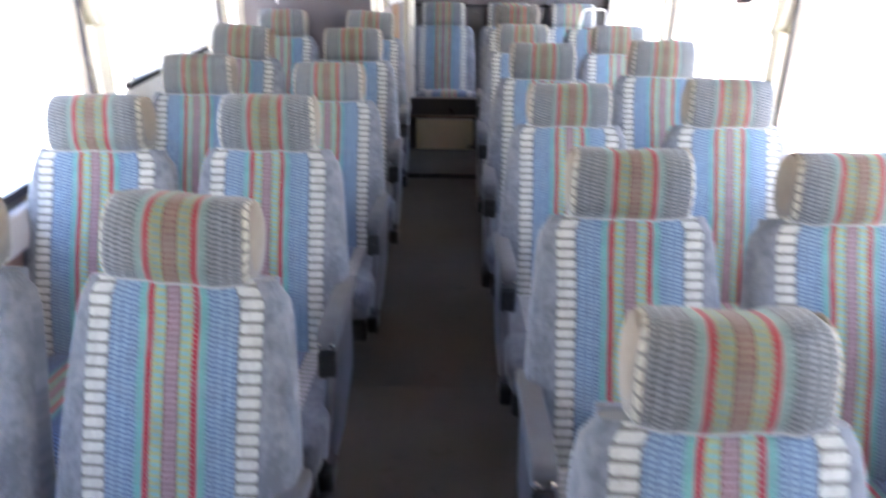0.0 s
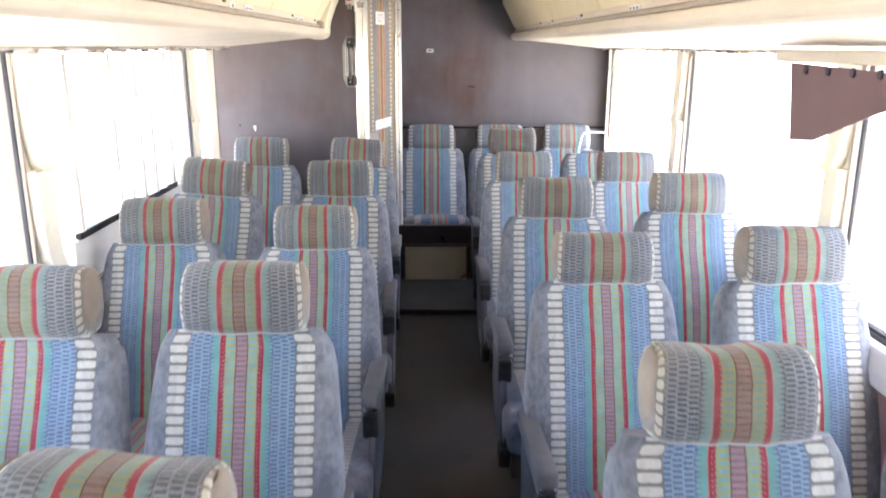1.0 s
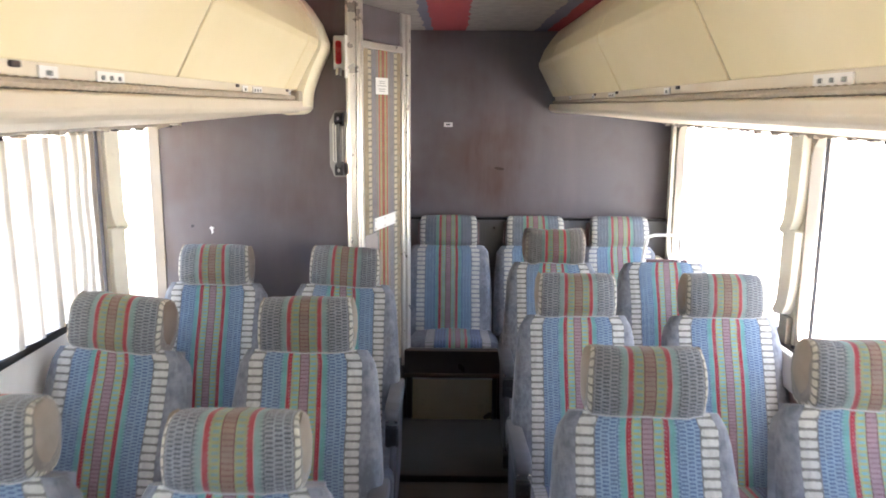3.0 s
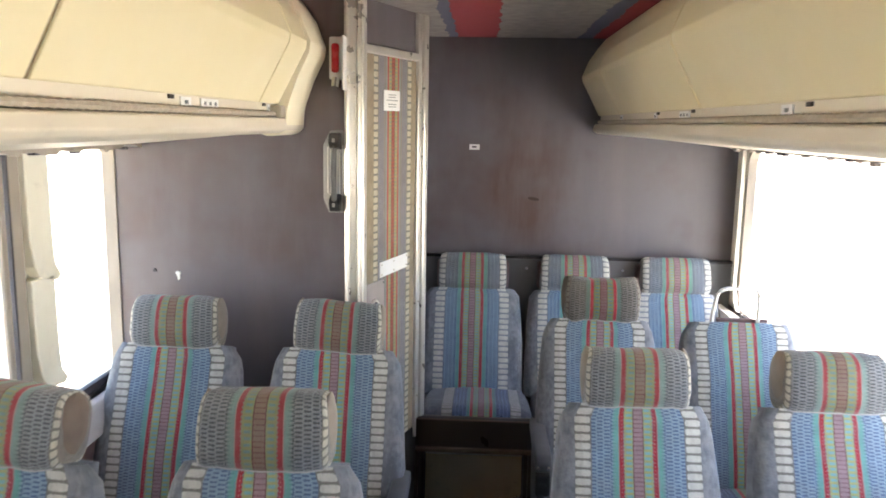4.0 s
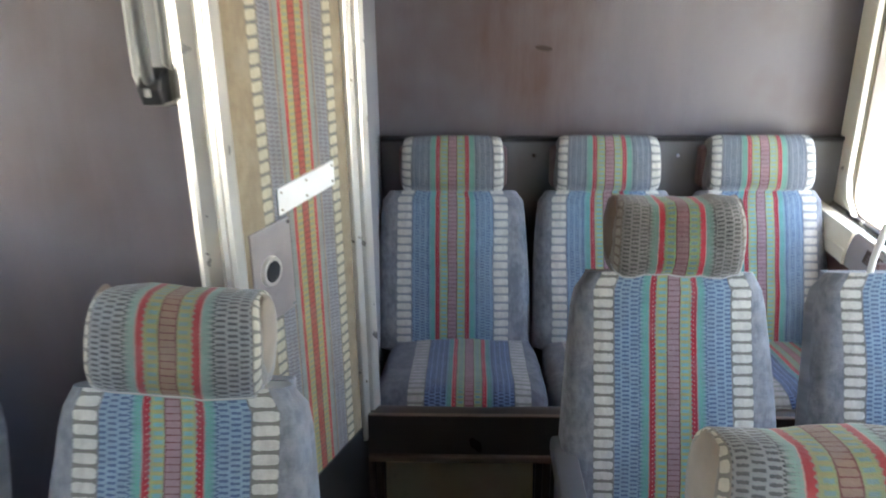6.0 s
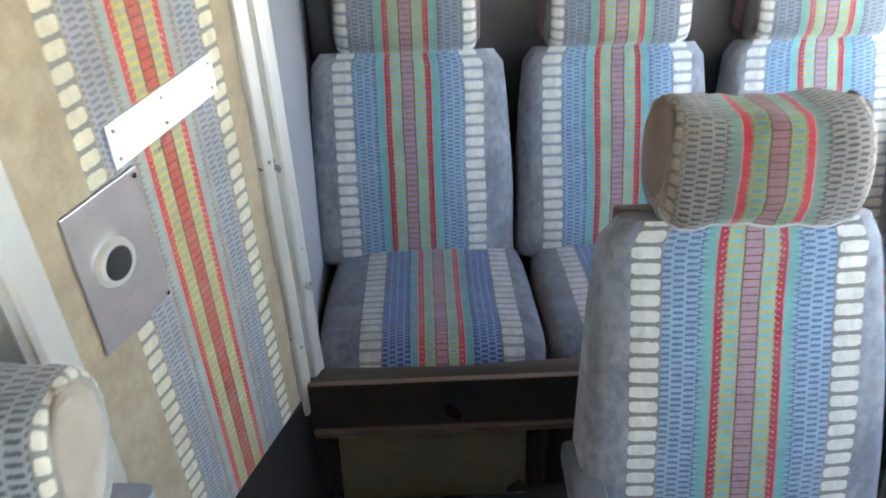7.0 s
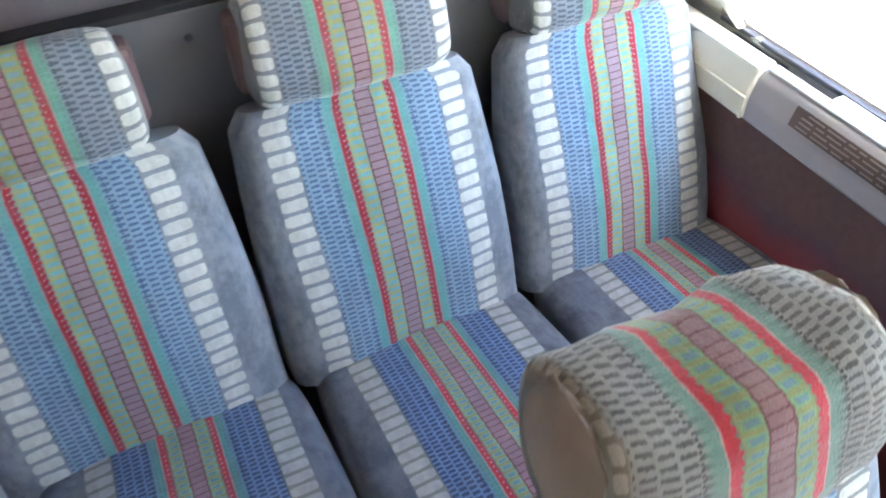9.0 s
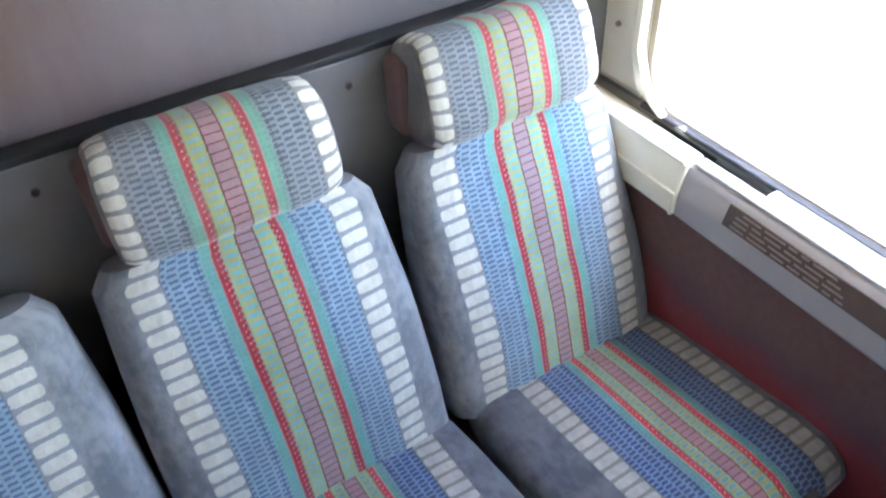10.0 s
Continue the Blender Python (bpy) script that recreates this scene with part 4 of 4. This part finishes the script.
for k, (x, y, lift) in enumerate(WINDOW_LEFT):
    w = bus_seat(0, seed=11.0 + k, roll=4.0 if k == 3 else 0.0)
    w.matrix_basis = pose(x, y, lift, 0, rng.uniform(-0.4, 0.4), -5.0 if k == 3 else rng.uniform(-1, 1))
    if k == 3:
        tagged(w, "striped coach seat turned askew with a crooked worn headrest", "seat", "coach seats")
for k, (x, y, lift) in enumerate(AISLE_RIGHT):
    last = k == 5
    a = bus_seat(-1, seed=21.0 + k, head_mat="dusty_shaded_head" if last else "head", grow=1.05 if last else 0.94 if k == 2 else 1.0, crumple=2.0 if last else 1.3, wide=0.99 if last else 1.0, dip=0.010 if last else 0.004, deep=1.14 if last else 1.0, shift=0.008 if last else 0.0)
    a.matrix_basis = pose(x, y, lift, 0, rng.uniform(-0.4, 0.4), rng.uniform(-1, 1))
    if last:
        tagged(a, "faded striped coach seat with a dusty, brown-ended headrest darkened for shade", "seat", "coach seats")
for k, (x, y, lift) in enumerate(WINDOW_RIGHT):
    w = bus_seat(0, seed=31.0 + k)
    w.matrix_basis = pose(x, y, lift, 0, rng.uniform(-0.4, 0.4), rng.uniform(-1, 1))

# the seat that lost its headrest, with its bare bracket
bare = bus_seat(0, head=False, seed=41.0)
tagged(bare, "coach seat in striped blue moquette with its headrest missing", "seat", "coach seats")
bare.matrix_basis = pose(0.872, 4.66, 0.012)
pts = [(-0.098, 0.0, 0.93), (-0.094, 0.0, 1.00), (-0.082, 0.0, 1.066), (-0.070, 0.0, 1.082), (-0.048, 0.0, 1.088), (0.030, 0.0, 1.088), (0.048, 0.0, 1.082), (0.056, 0.0, 1.064), (0.060, 0.01, 0.94)]
part("headrest_bracket", tube(pts, 0.0065, 10), M["white"], bare, "bare white headrest bracket", True)
part("top_cloth", box(-0.072, 0.098, 0.020, 0.034, 0.968, 0.981, 0.003), M["flap"], bare, "torn brown cloth edge")


def bench_seat(x):
    seat = thing("coach_seat", "rear coach seat in striped blue moquette against the back wall", "seat", "rear seats")
    y0, z0, y1, z1 = 5.290, 0.480, 5.458, 0.908
    p = back_path(y0, z0, y1, z1, 18, 0.012)
    ang = p[0][2]
    p = [(y0 + 0.052, z0 - 0.012, ang + 40), (y0 + 0.018, z0 - 0.016, ang + 20)] + p
    wide = 0.012 if x < 0 else 0.0
    halves = [0.190 + wide, 0.205 + wide] + arc(18, lambda t: 0.214 + wide - 0.020 * max(0.0, (t - 0.3) / 0.7) ** 1.6)
    halves[-1] -= 0.018
    if x > 0.8:
        halves = [h * 0.96 for h in halves]
    thick = [0.08, 0.12] + arc(18, lambda t: 0.16 - 0.08 * t)
    part("backrest", slab(p, halves, thick, 0.012, 0.034, seed=x * 9, sagging=1.7), M["bench"], seat, "striped blue backrest with grey plush sides", True)
    part("headrest", pillow(5.504, 0.974, 0.057, 0.082, 20, 0.151, n=3.6, v0=0.55, puff=0.006, seed=x * 5, crumple=0.9), M["bench_head"], seat, "striped headrest with white blocks", True)
    # Vinyl back, made wider so its brown also stands for the headrest's shadow.
    part("headrest_shadow_back", box(-0.161, 0.161, 5.512, 5.566, 0.900, 1.020, 0.012), M["flap"], seat, "brown vinyl headrest back, widened to draw the shadow beside it")
    cush = [(5.37, 0.460, 60), (5.345, 0.482, 75), (5.31, 0.493, 86), (5.26, 0.500, 92), (5.18, 0.511, 95), (5.08, 0.524, 97), (4.985, 0.541, 98), (4.935, 0.541, 112), (4.906, 0.527, 138), (4.893, 0.505, 168)]
    ct = [0.05, 0.08, 0.10, 0.12, 0.12, 0.12, 0.12, 0.11, 0.08, 0.05]
    c = slab(cush, [0.184, 0.195, 0.203, 0.208, 0.211, 0.213, 0.213, 0.212, 0.209, 0.204], ct, 0.014, 0.032, v0=0.3, seed=x * 4)
    c.transform(Matrix.Diagonal((1.02 if x < 0 else 1.0, 1, 1, 1)))
    c.transform(Matrix.Translation((0.030 if x < 0 else 0.018, 0, 0)))
    slip = 0.028 if x > 0.8 else 0.019 if x < 0 else 0.0
    if slip:
        uvl = c.loops.layers.uv.active
        for f in c.faces:
            for loop in f.loops:
                if abs(loop[uvl].uv.x) < 0.29:
                    loop[uvl].uv.x -= slip
    part("cushion", c, M["cushion"], seat, "striped blue seat cushion, darkened for shade", True)
    seat.matrix_basis = pose(x, 0, 0)
    return seat


for x in (-0.032, 0.417, 0.854):
    bench_seat(x)
panel = thing("back_panel", "grey panel behind the rear seats with dark top trim", "panel")
part("board", box(-0.25, 1.125, 5.568, 5.598, 0.30, 1.026, 0.004), M["board"], panel, "grey board")
part("trim", box(-0.25, 1.125, 5.564, 5.598, 1.0265, 1.0395, 0.003), M["black"], panel, "black edge trim")
for x in (0.02 + 0.19, 0.64, 0.02):
    part("screw", disc((x, 5.566, 0.985), (0, -1, 0), 0.006, 0.005, 10), M["chrome"], panel)
base = thing("storage_box", "boxed base below the rear seats with a worn beige front", "storage box")
part("carcass", box(-0.235, 1.055, 4.90, 5.50, 0.2005, 0.43), M["frame"], base, "dark steel carcass")
part("apron", prism([(4.850, 0.426), (4.858, 0.526), (4.866, 0.529), (4.878, 0.532), (4.890, 0.533), (4.901, 0.530), (4.905, 0.426)], -0.225, 0.985, "x"), M["apron"], base, "glossy brown apron rolled over the cushion edge", True)
# Tan strip in place of the highlight along the apron's rounded edge.
part("apron_highlight", box(-0.225, 0.985, 4.856, 4.867, 0.527, 0.531, 0.0015), M["wood"], base, "thin tan line drawn as the apron edge's highlight")
part("ledge", box(-0.225, 0.985, 4.842, 4.899, 0.406, 0.424, 0.004), M["wood"], base, "dark tan ledge")
for x in (-0.234, -0.212, 0.181, 0.199):
    part("stile", box(x, x + 0.016, 4.868, 4.899, 0.2005, 0.406, 0.004), M["brownplate"], base, "brown stile")
part("front", prism([(4.860, 0.2015), (4.8985, 0.405), (4.8992, 0.405), (4.8992, 0.2015)], -0.190, 0.176, "x"), M["box"], base, "worn beige metal front panel")
part("front_rim", box(-0.190, 0.176, 4.868, 4.878, 0.388, 0.402, 0.003), M["alu"], base, "bright rim")
part("front", box(0.220, 1.05, 4.878, 4.898, 0.2015, 0.405), M["frame"], base, "dark front panel")

# ---- vinyl flap below the right rack ----
flap = thing("vinyl_flap", "mauve vinyl flap hanging from snaps below the rack", "flap")
part("cloth", prism([(1.85, 1.50), (2.47, 1.516), (2.43, 1.32), (2.31, 1.332), (2.05, 1.418), (1.85, 1.47)], 0.898, 0.902, "x"), M["flap"], flap, "mauve vinyl sheet")
part("rail", box(0.88, 0.93, 1.80, 2.53, 1.518, 1.548, 0.005), M["rail"], flap, "pale fixing rail")
for y in (2.38, 2.27, 2.16, 2.05, 1.94):
    part("snap", disc((0.896, y, 1.500), (-1, 0, 0), 0.011, 0.005, 14), M["ink"], flap)

# ---- outside ----
ground = part("ground", box(-400, 400, -400, 400, -1.35, -1.3), M["ground"])
tagged(ground, "pale sandy sunlit yard", "ground", kind="structure")
